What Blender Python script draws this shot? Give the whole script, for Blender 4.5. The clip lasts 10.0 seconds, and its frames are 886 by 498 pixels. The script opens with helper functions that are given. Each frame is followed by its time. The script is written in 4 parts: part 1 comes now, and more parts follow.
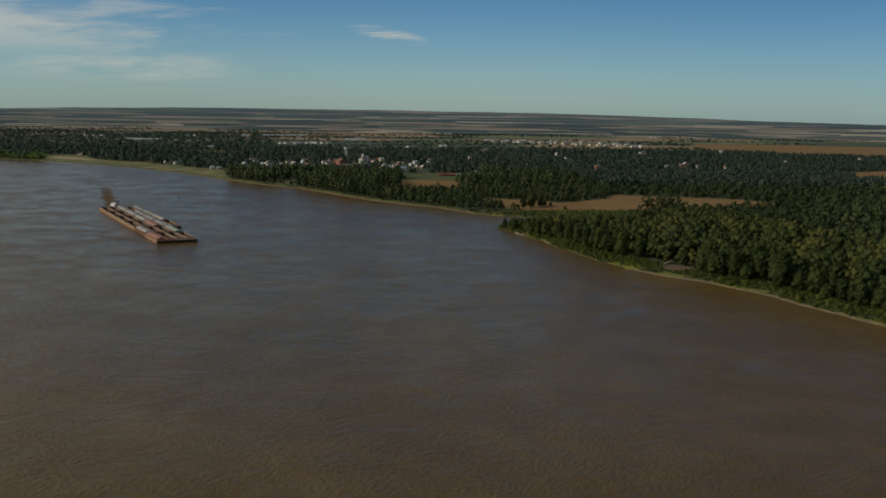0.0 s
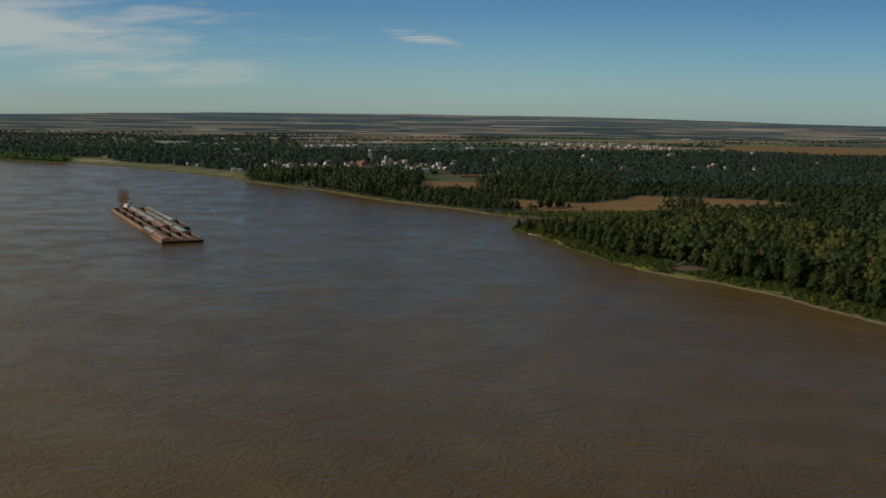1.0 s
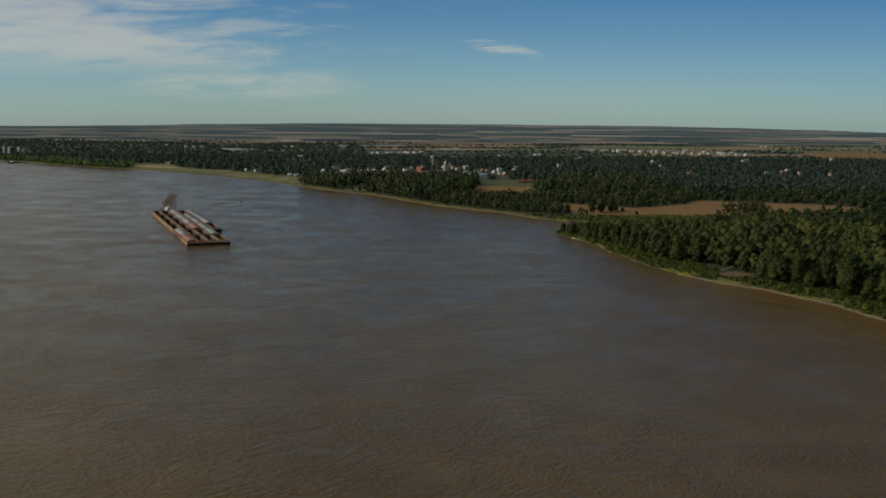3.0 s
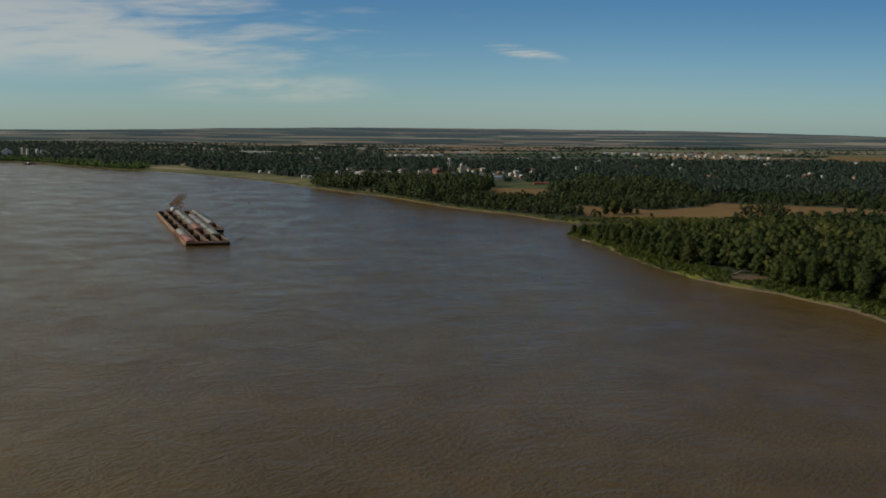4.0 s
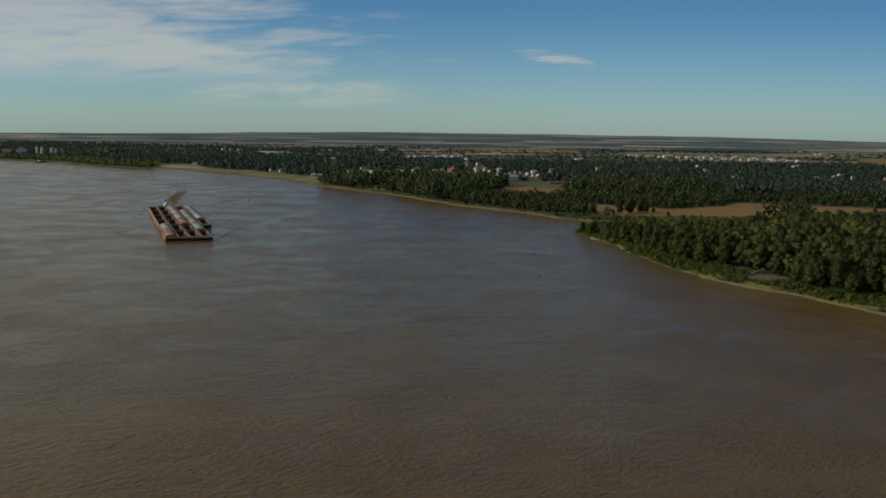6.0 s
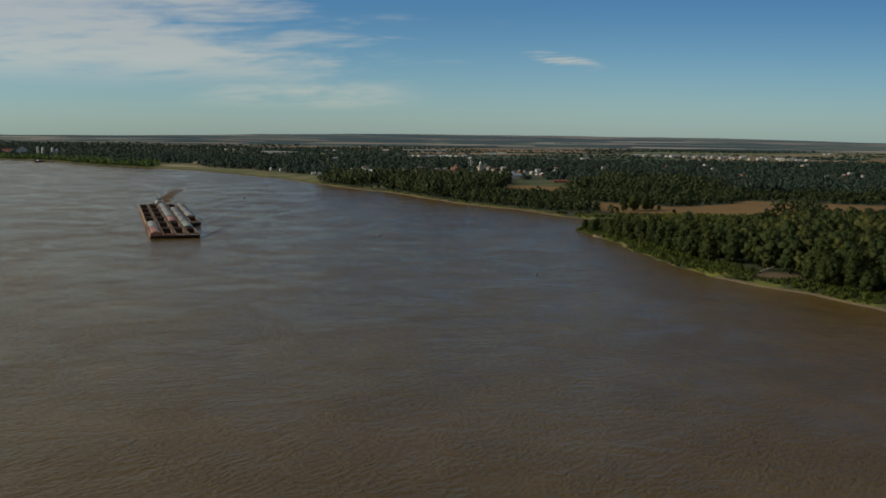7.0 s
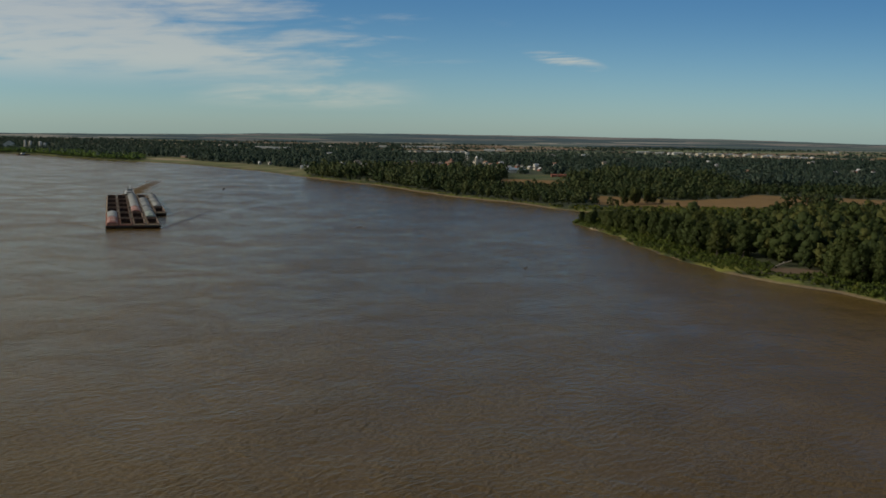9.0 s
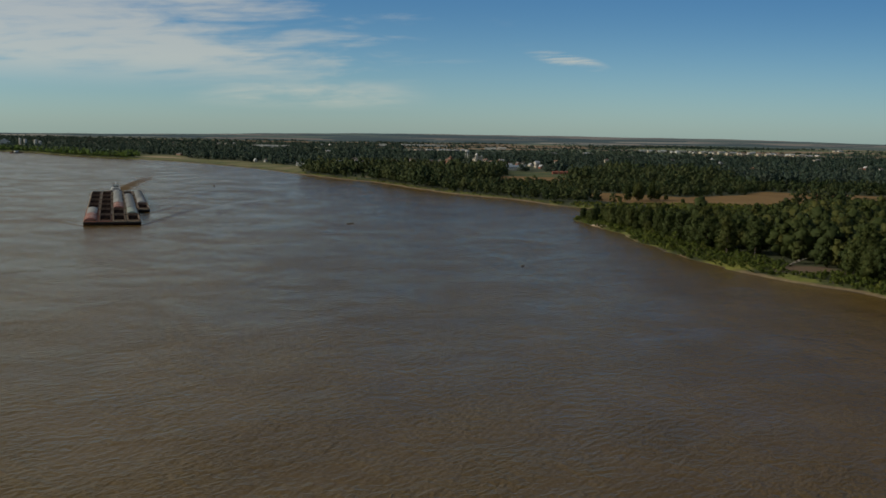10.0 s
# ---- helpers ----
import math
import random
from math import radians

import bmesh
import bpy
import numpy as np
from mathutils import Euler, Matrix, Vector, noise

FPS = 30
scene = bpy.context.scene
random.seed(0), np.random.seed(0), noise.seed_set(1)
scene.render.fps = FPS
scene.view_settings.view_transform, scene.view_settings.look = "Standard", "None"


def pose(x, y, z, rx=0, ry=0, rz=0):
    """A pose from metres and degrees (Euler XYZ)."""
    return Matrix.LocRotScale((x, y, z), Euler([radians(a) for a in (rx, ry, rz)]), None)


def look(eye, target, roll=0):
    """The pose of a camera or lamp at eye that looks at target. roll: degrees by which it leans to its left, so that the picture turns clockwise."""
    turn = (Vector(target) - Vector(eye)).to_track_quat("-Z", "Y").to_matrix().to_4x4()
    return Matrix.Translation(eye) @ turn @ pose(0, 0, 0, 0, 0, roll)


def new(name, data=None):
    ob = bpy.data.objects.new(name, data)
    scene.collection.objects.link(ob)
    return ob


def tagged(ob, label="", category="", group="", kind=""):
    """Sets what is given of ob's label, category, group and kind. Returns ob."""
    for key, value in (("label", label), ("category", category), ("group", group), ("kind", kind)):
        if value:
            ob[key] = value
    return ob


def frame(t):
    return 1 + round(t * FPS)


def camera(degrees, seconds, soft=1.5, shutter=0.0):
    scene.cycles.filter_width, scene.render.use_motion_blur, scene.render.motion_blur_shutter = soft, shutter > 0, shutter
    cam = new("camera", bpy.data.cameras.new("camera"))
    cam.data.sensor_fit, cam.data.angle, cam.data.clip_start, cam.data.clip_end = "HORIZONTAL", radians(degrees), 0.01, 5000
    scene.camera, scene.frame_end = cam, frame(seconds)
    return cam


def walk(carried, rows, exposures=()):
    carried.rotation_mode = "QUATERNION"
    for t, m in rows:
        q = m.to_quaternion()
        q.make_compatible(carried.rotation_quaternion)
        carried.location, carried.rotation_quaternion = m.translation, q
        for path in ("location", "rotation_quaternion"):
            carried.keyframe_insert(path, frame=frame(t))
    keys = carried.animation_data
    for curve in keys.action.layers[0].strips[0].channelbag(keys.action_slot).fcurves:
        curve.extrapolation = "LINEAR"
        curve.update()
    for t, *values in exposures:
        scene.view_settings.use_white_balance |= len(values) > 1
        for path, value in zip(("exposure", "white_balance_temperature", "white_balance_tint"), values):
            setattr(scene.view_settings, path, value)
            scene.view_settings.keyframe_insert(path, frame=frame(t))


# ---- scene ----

# ------------------------------------------------------------------ camera
cam = camera(46.0, 10.0, soft=1.65)
ROWS = [
    (0.0, -155.1, -296.28, 139.47, -9.706, -7.837, 0.998),
    (0.5, -140.89, -287.49, 136.53, -8.823, -7.748, 0.871),
    (1.0, -127.04, -278.41, 133.57, -7.807, -7.648, 0.781),
    (1.5, -113.88, -268.77, 130.6, -6.785, -7.545, 0.647),
    (2.0, -101.47, -258.48, 127.63, -5.64, -7.423, 0.621),
    (2.5, -89.7, -247.58, 124.62, -4.43, -7.291, 0.54),
    (4.0, -59.96, -208.01, 115.66, -2.125, -6.924, 0.614),
    (4.5, -51.85, -193.06, 112.3, -1.741, -6.86, 0.645),
    (5.0, -44.27, -177.7, 108.81, -1.342, -6.794, 0.693),
    (5.5, -37.2, -161.96, 105.25, -0.968, -6.734, 0.783),
    (7.0, -20.48, -111.23, 94.44, -0.199, -6.59, 0.764),
    (7.5, -16.13, -93.29, 90.98, -0.179, -6.581, 0.736),
    (8.0, -12.2, -75.05, 87.46, -0.161, -6.592, 0.854),
    (8.5, -8.73, -56.52, 83.98, -0.146, -6.592, 0.924),
    (9.0, -5.59, -37.8, 80.66, -0.109, -6.595, 1.001),
    (9.5, -2.73, -18.93, 77.59, -0.053, -6.607, 1.049),
    (10.0, 0.0, 0.0, 74.71, 0.0, -6.603, 0.988),
]


def aim(x, y, z, yaw, pitch, roll):
    a, b = radians(yaw), radians(pitch)
    way = Vector((-math.sin(a) * math.cos(b), math.cos(a) * math.cos(b), math.sin(b)))
    eye = Vector((x, y, z))
    return look(eye, eye + way * 100, roll)


walk(cam, [(t, aim(*row)) for t, *row in ROWS], exposures=[(0.0, -0.8), (10.0, -0.68)])

# ------------------------------------------------------------------ sky and sun
SUN_FROM = Vector((-0.93, -0.12, 0.46)).normalized()
SUN_ELEV = math.asin(SUN_FROM.z)
SUN_ROT = math.atan2(SUN_FROM.x, SUN_FROM.y)


def node(nt, kind, **sockets):
    n = nt.nodes.new(kind)
    for key, value in sockets.items():
        n.inputs[key].default_value = value
    return n


def math_node(nt, op, a, b=None, c=None, clamp=False):
    n = nt.nodes.new("ShaderNodeMath")
    n.operation, n.use_clamp = op, clamp
    for i, v in enumerate((a, b, c)):
        if v is None:
            continue
        if isinstance(v, (int, float)):
            n.inputs[i].default_value = v
        else:
            nt.links.new(v, n.inputs[i])
    return n.outputs[0]


def smooth(nt, value, lo, hi):
    n = nt.nodes.new("ShaderNodeMapRange")
    n.interpolation_type = "SMOOTHSTEP"
    nt.links.new(value, n.inputs[0])
    n.inputs[1].default_value, n.inputs[2].default_value = lo, hi
    return n.outputs[0]


def mix(nt, fac, a, b, blend="MIX"):
    n = nt.nodes.new("ShaderNodeMix")
    n.data_type, n.blend_type = "RGBA", blend
    for socket, v in ((n.inputs[0], fac), (n.inputs[6], a), (n.inputs[7], b)):
        if isinstance(v, (int, float)):
            socket.default_value = v
        elif isinstance(v, tuple):
            socket.default_value = (*v, 1)
        else:
            nt.links.new(v, socket)
    return n.outputs[2]


def combine(nt, x, y, z=0.0):
    n = nt.nodes.new("ShaderNodeCombineXYZ")
    for i, v in enumerate((x, y, z)):
        if isinstance(v, (int, float)):
            n.inputs[i].default_value = v
        else:
            nt.links.new(v, n.inputs[i])
    return n.outputs[0]


def noise_fac(nt, vector, scale, detail=4.0, rough=0.55, distortion=0.0):
    n = node(nt, "ShaderNodeTexNoise", Scale=scale, Detail=detail, Roughness=rough, Distortion=distortion)
    if vector is not None:
        nt.links.new(vector, n.inputs["Vector"])
    return n.outputs[0]


def ramp(nt, fac, *stops):
    n = nt.nodes.new("ShaderNodeValToRGB")
    nt.links.new(fac, n.inputs[0])
    els = n.color_ramp.elements
    while len(els) < len(stops):
        els.new(0.5)
    for e, (p, col) in zip(els, stops):
        e.position, e.color = p, (*col, 1)
    return n.outputs[0]


world = bpy.data.worlds.new("sky")
scene.world = world
world.use_nodes = True
wt = world.node_tree
wt.nodes.clear()
sky = wt.nodes.new("ShaderNodeTexSky")
sky.sky_type, sky.sun_disc = "NISHITA", False
sky.sun_elevation, sky.sun_rotation = SUN_ELEV, SUN_ROT
sky.air_density, sky.dust_density, sky.ozone_density = 1.0, 0.15, 2.5
sep = wt.nodes.new("ShaderNodeSeparateXYZ")
wt.links.new(wt.nodes.new("ShaderNodeTexCoord").outputs["Generated"], sep.inputs[0])
dx, dy, dz = sep.outputs
azimuth = math_node(wt, "ARCTAN2", dx, dy)
# deep polarised blue a little above the haze
clear = mix(wt, smooth(wt, dz, 0.0, 0.13), (0.775, 1.13, 1.54), (0.43, 0.78, 1.17))
clear = mix(wt, smooth(wt, dz, 0.13, 0.32), clear, (0.72, 0.80, 0.80))
air = mix(wt, 1.0, sky.outputs[0], clear, "MULTIPLY")
air = mix(wt, smooth(wt, azimuth, 0.1, 0.6), air, mix(wt, 1.0, air, (0.77, 0.80, 0.83), "MULTIPLY"))
# streaked cirrus, thick over one side of the river, and one small wisp
streak = combine(wt, math_node(wt, "MULTIPLY_ADD", dz, 3.0, math_node(wt, "MULTIPLY", azimuth, 5.5)), math_node(wt, "MULTIPLY_ADD", azimuth, -1.6, math_node(wt, "MULTIPLY", dz, 30.0)))
veil = noise_fac(wt, streak, 1.5, 8.0, 0.56, 0.35)
thread = noise_fac(wt, combine(wt, math_node(wt, "MULTIPLY", azimuth, 9.0), math_node(wt, "MULTIPLY_ADD", azimuth, -5.0, math_node(wt, "MULTIPLY", dz, 95.0))), 1.6, 6.0, 0.6, 0.3)
veil = math_node(wt, "MULTIPLY_ADD", thread, 0.28, math_node(wt, "MULTIPLY", veil, 0.8))
west = smooth(wt, math_node(wt, "MULTIPLY_ADD", dz, 0.6, azimuth), 0.06, -0.3)
band = smooth(wt, dz, 0.026, 0.062)
cirrus = math_node(wt, "MULTIPLY", smooth(wt, math_node(wt, "MULTIPLY_ADD", west, 0.3, veil), 0.56, 0.86), math_node(wt, "MULTIPLY", smooth(wt, azimuth, 0.12, -0.1), band))
low = math_node(wt, "MULTIPLY", smooth(wt, math_node(wt, "ABSOLUTE", math_node(wt, "ADD", azimuth, 0.13)), 0.13, 0.03), smooth(wt, math_node(wt, "ABSOLUTE", math_node(wt, "SUBTRACT", dz, 0.030)), 0.017, 0.003))
cirrus = math_node(wt, "MAXIMUM", cirrus, math_node(wt, "MULTIPLY", low, smooth(wt, veil, 0.38, 0.66)))
wu = math_node(wt, "DIVIDE", math_node(wt, "SUBTRACT", azimuth, 0.114), 0.044)
wv = math_node(wt, "DIVIDE", math_node(wt, "SUBTRACT", math_node(wt, "MULTIPLY_ADD", azimuth, 0.17, dz), 0.0845), 0.0085)
blob = math_node(wt, "ADD", math_node(wt, "MULTIPLY", wu, wu), math_node(wt, "MULTIPLY", wv, wv))
wisp = math_node(wt, "MULTIPLY", smooth(wt, blob, 1.0, 0.0), smooth(wt, thread, 0.4, 0.68))
cloud = math_node(wt, "MAXIMUM", math_node(wt, "MULTIPLY", cirrus, 0.54), math_node(wt, "MULTIPLY", wisp, 0.62))
heaven = mix(wt, cloud, air, (10.2, 9.6, 7.9))
# the plain beyond the last mapped fields
def land_cells(wide, deep, shift, stops):
    """Fields seen edge on: long thin patches, each of its own crop."""
    cell = node(wt, "ShaderNodeTexVoronoi", Scale=1.0, Randomness=0.95)
    cell.voronoi_dimensions, cell.distance = "2D", "CHEBYCHEV"
    sway = noise_fac(wt, combine(wt, math_node(wt, "MULTIPLY", azimuth, 30.0), math_node(wt, "MULTIPLY", dz, 900.0)), 1.0, 3.0)
    wt.links.new(combine(wt, math_node(wt, "MULTIPLY_ADD", azimuth, wide, math_node(wt, "MULTIPLY", sway, 0.4)), math_node(wt, "MULTIPLY_ADD", dz, deep, math_node(wt, "MULTIPLY_ADD", sway, 0.5, shift))), cell.inputs["Vector"])
    part_of = wt.nodes.new("ShaderNodeSeparateColor")
    wt.links.new(cell.outputs["Color"], part_of.inputs[0])
    n = wt.nodes.new("ShaderNodeValToRGB")
    wt.links.new(part_of.outputs[0], n.inputs[0])
    n.color_ramp.interpolation = "CONSTANT"
    while len(n.color_ramp.elements) < len(stops):
        n.color_ramp.elements.new(0.5)
    for e, (p, c) in zip(n.color_ramp.elements, stops):
        e.position, e.color = p, (*c, 1)
    return n.outputs[0], part_of.outputs[1]


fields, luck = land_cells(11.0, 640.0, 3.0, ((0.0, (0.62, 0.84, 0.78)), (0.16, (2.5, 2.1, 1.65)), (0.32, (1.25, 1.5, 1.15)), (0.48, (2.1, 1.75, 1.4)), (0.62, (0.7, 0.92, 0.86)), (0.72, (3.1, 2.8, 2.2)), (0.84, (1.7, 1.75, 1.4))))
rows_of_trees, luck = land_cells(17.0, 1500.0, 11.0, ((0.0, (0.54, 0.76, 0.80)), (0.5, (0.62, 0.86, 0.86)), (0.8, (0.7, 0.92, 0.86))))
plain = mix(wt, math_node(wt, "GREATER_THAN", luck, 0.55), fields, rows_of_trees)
# haze painted over the backdrop's fields, bluer towards the horizon
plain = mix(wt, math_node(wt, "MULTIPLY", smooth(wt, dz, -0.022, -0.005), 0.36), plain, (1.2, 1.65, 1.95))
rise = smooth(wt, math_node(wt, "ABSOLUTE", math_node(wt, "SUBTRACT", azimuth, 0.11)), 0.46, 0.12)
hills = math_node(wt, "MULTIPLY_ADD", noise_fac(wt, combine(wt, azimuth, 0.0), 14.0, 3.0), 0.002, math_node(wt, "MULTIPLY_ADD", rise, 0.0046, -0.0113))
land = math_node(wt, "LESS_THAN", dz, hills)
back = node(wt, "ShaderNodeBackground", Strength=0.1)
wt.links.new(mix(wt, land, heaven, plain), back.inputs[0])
wt.links.new(back.outputs[0], wt.nodes.new("ShaderNodeOutputWorld").inputs[0])

sun = new("sun", bpy.data.lights.new("sun", "SUN"))
sun.data.energy, sun.data.angle, sun.data.color = 3.8, radians(0.5), (1.0, 0.88, 0.68)
sun.matrix_world = look(SUN_FROM * 500, (0, 0, 0))

# ------------------------------------------------------------------ materials


def material(name, rough=0.8, metal=0.0):
    m = bpy.data.materials.new(name)
    m.use_nodes = True
    nt = m.node_tree
    bsdf = nt.nodes["Principled BSDF"]
    bsdf.inputs["Roughness"].default_value, bsdf.inputs["Metallic"].default_value = rough, metal
    return m, nt, bsdf


def place(nt):
    return nt.nodes.new("ShaderNodeNewGeometry").outputs["Position"]


def painted(name, colour, wear, rough=0.6, scale=0.6, amount=0.5, metal=0.0):
    """Paint with stains and rust of another colour at two scales."""
    m, nt, bsdf = material(name, rough, metal)
    co = nt.nodes.new("ShaderNodeTexCoord").outputs["Object"]
    big = noise_fac(nt, co, scale, 5.0, 0.6)
    small = noise_fac(nt, co, scale * 9, 3.0, 0.6)
    rnd = nt.nodes.new("ShaderNodeObjectInfo").outputs["Random"]
    spot = smooth(nt, math_node(nt, "ADD", math_node(nt, "MULTIPLY_ADD", small, 0.35, big), math_node(nt, "MULTIPLY", rnd, 0.12)), 0.9 - 0.5 * amount, 1.02 - 0.3 * amount)
    base = mix(nt, spot, colour, wear)
    base = mix(nt, math_node(nt, "MULTIPLY", small, 0.35), base, tuple(c * 0.55 for c in colour))
    nt.links.new(base, bsdf.inputs["Base Color"])
    bump = node(nt, "ShaderNodeBump", Strength=0.25, Distance=0.05)
    nt.links.new(small, bump.inputs["Height"])
    nt.links.new(bump.outputs[0], bsdf.inputs["Normal"])
    return m


def foliage(name, dark, light, dry):
    m, nt, bsdf = material(name, 0.75)
    geo = nt.nodes.new("ShaderNodeNewGeometry")
    rnd = nt.nodes.new("ShaderNodeObjectInfo").outputs["Random"]
    own = nt.nodes.new("ShaderNodeAttribute")
    own.attribute_name = "tone"
    patch = noise_fac(nt, geo.outputs["Position"], 0.02, 3.0, 0.6)
    tone = math_node(nt, "MULTIPLY_ADD", rnd, 0.42, math_node(nt, "MULTIPLY", own.outputs["Fac"], 0.6))
    tone = math_node(nt, "ADD", tone, math_node(nt, "MULTIPLY_ADD", patch, 0.35, math_node(nt, "MULTIPLY", geo.outputs["Random Per Island"], 0.1)))
    sprays = noise_fac(nt, geo.outputs["Position"], 0.55, 4.0, 0.65)
    tone = math_node(nt, "MULTIPLY_ADD", math_node(nt, "SUBTRACT", sprays, 0.5), 0.5, tone)
    col = ramp(nt, math_node(nt, "DIVIDE", tone, 1.3), (0.22, dark), (0.58, light), (0.85, dry))
    nt.links.new(col, bsdf.inputs["Base Color"])
    bsdf.inputs["Specular IOR Level"].default_value = 0.25
    bump = node(nt, "ShaderNodeBump", Strength=0.75, Distance=0.8)
    nt.links.new(sprays, bump.inputs["Height"])
    nt.links.new(bump.outputs[0], bsdf.inputs["Normal"])
    # light that comes through the leaves
    thin = nt.nodes.new("ShaderNodeBsdfTranslucent")
    nt.links.new(mix(nt, 1.0, col, (0.95, 1.0, 0.6), "MULTIPLY"), thin.inputs[0])
    both = nt.nodes.new("ShaderNodeMixShader")
    both.inputs[0].default_value = 0.30
    nt.links.new(bsdf.outputs[0], both.inputs[1])
    nt.links.new(thin.outputs[0], both.inputs[2])
    nt.links.new(both.outputs[0], nt.nodes["Material Output"].inputs[0])
    return m

WATER, nt, b = material("river_water", 0.16)
pos = place(nt)
mud = noise_fac(nt, pos, 0.006, 5.0, 0.6, 0.8)
eddy = noise_fac(nt, pos, 0.03, 4.0, 0.6, 0.5)
silt = math_node(nt, "MULTIPLY_ADD", eddy, 0.5, math_node(nt, "MULTIPLY", mud, 0.6))
col = ramp(nt, silt, (0.36, (0.097, 0.060, 0.016)), (0.54, (0.120, 0.0755, 0.0215)), (0.72, (0.149, 0.097, 0.031)))
# brown plume that the towboat's propellers stir up
rel = nt.nodes.new("ShaderNodeVectorMath")
rel.operation = "SUBTRACT"
nt.links.new(pos, rel.inputs[0])
rel.inputs[1].default_value = (-261.0, 752.4, 0)


def dot(nt, v, axis):
    n = nt.nodes.new("ShaderNodeVectorMath")
    n.operation = "DOT_PRODUCT"
    nt.links.new(v, n.inputs[0])
    n.inputs[1].default_value = axis
    return n.outputs["Value"]


across, behind = dot(nt, rel.outputs[0], (0.95313, 0.30257, 0)), dot(nt, rel.outputs[0], (-0.30257, 0.95313, 0))
course = math_node(nt, "MULTIPLY_ADD", behind, 0.13, -25.0)
offset = math_node(nt, "ADD", math_node(nt, "SUBTRACT", across, course), math_node(nt, "MULTIPLY", math_node(nt, "SUBTRACT", eddy, 0.5), 40.0))
plume = math_node(nt, "MULTIPLY", smooth(nt, math_node(nt, "ABSOLUTE", offset), 11.0, 3.0), math_node(nt, "MULTIPLY", smooth(nt, behind, 360, 390), smooth(nt, behind, 820, 400)))
col = mix(nt, math_node(nt, "MULTIPLY", plume, 0.36), col, (0.14, 0.083, 0.034))
nt.links.new(col, b.inputs["Base Color"])
b.inputs["IOR"].default_value = 1.33
b.inputs["Specular Tint"].default_value = (0.98, 0.96, 0.88, 1)
b.inputs["Specular IOR Level"].default_value = 0.15
mapped = nt.nodes.new("ShaderNodeMapping")
mapped.vector_type = "TEXTURE"
mapped.inputs["Rotation"].default_value, mapped.inputs["Scale"].default_value = (0, 0, radians(52)), (1.9, 1.0, 1.0)
nt.links.new(pos, mapped.inputs[0])
chop = noise_fac(nt, mapped.outputs[0], 0.95, 3.0, 0.6, 0.2)
swell = noise_fac(nt, mapped.outputs[0], 0.46, 2.0, 0.55, 0.3)
boil = noise_fac(nt, pos, 0.036, 5.0, 0.62, 0.6)
# slicks and ruffled patches
slick = noise_fac(nt, pos, 0.017, 6.0, 0.7, 0.8)
wave = math_node(nt, "ADD", math_node(nt, "MULTIPLY", chop, 0.58), math_node(nt, "MULTIPLY", swell, 0.82))
ruffle = math_node(nt, "MULTIPLY_ADD", smooth(nt, boil, 0.36, 0.66), 0.55, math_node(nt, "MULTIPLY_ADD", smooth(nt, slick, 0.36, 0.64), 0.4, 0.42))
wave = math_node(nt, "MULTIPLY", wave, ruffle)
curl = noise_fac(nt, pos, 0.05, 3.0, 0.5, 0.4)
wave = math_node(nt, "MULTIPLY_ADD", curl, 0.22, wave)
bump = node(nt, "ShaderNodeBump", Strength=0.66, Distance=1.0)
nt.links.new(wave, bump.inputs["Height"])
nt.links.new(bump.outputs[0], b.inputs["Normal"])
nt.links.new(math_node(nt, "MULTIPLY_ADD", plume, 0.5, math_node(nt, "MULTIPLY_ADD", smooth(nt, slick, 0.34, 0.66), 0.13, 0.13)), b.inputs["Roughness"])

GROUND, nt, b = material("ground", 0.95)
pos = place(nt)
sp = nt.nodes.new("ShaderNodeSeparateXYZ")
nt.links.new(pos, sp.inputs[0])


def attribute(nt, name):
    n = nt.nodes.new("ShaderNodeAttribute")
    n.attribute_name = name
    return n.outputs["Fac"]


mid, tiny = noise_fac(nt, pos, 0.02, 5.0, 0.6), noise_fac(nt, pos, 0.25, 4.0, 0.65)
floor_col = ramp(nt, tiny, (0.35, (0.030, 0.040, 0.016)), (0.65, (0.060, 0.075, 0.028)))
# far farmland: rectangular fields, each with its own crop
turned = nt.nodes.new("ShaderNodeMapping")
turned.inputs["Rotation"].default_value, turned.inputs["Scale"].default_value = (0, 0, radians(12)), (0.0013, 0.0034, 1)
nt.links.new(pos, turned.inputs[0])
cell = node(nt, "ShaderNodeTexVoronoi", Scale=1.0, Randomness=0.75)
cell.voronoi_dimensions, cell.distance = "2D", "CHEBYCHEV"
nt.links.new(turned.outputs[0], cell.inputs["Vector"])
grey = nt.nodes.new("ShaderNodeSeparateColor")
nt.links.new(cell.outputs["Color"], grey.inputs[0])
crops = nt.nodes.new("ShaderNodeValToRGB")
nt.links.new(grey.outputs[0], crops.inputs[0])
crops.color_ramp.interpolation = "CONSTANT"
while len(crops.color_ramp.elements) < 7:
    crops.color_ramp.elements.new(0.5)
for e, (p, c) in zip(crops.color_ramp.elements, ((0.0, (0.060, 0.088, 0.038)), (0.20, (0.26, 0.185, 0.105)), (0.36, (0.13, 0.155, 0.068)), (0.50, (0.21, 0.135, 0.078)), (0.64, (0.32, 0.27, 0.17)), (0.70, (0.05, 0.070, 0.038)), (0.88, (0.17, 0.17, 0.085)))):
    e.position, e.color = p, (*c, 1)
far = smooth(nt, math_node(nt, "MINIMUM", math_node(nt, "MULTIPLY_ADD", sp.outputs[0], -0.25, sp.outputs[1]), math_node(nt, "MULTIPLY_ADD", sp.outputs[0], 1.4, math_node(nt, "ADD", sp.outputs[1], 300.0))), 2300, 2900)
col = mix(nt, far, floor_col, crops.outputs[0])
col = mix(nt, attribute(nt, "grass"), col, ramp(nt, mid, (0.35, (0.075, 0.105, 0.026)), (0.50, (0.135, 0.142, 0.042)), (0.64, (0.23, 0.19, 0.09))))
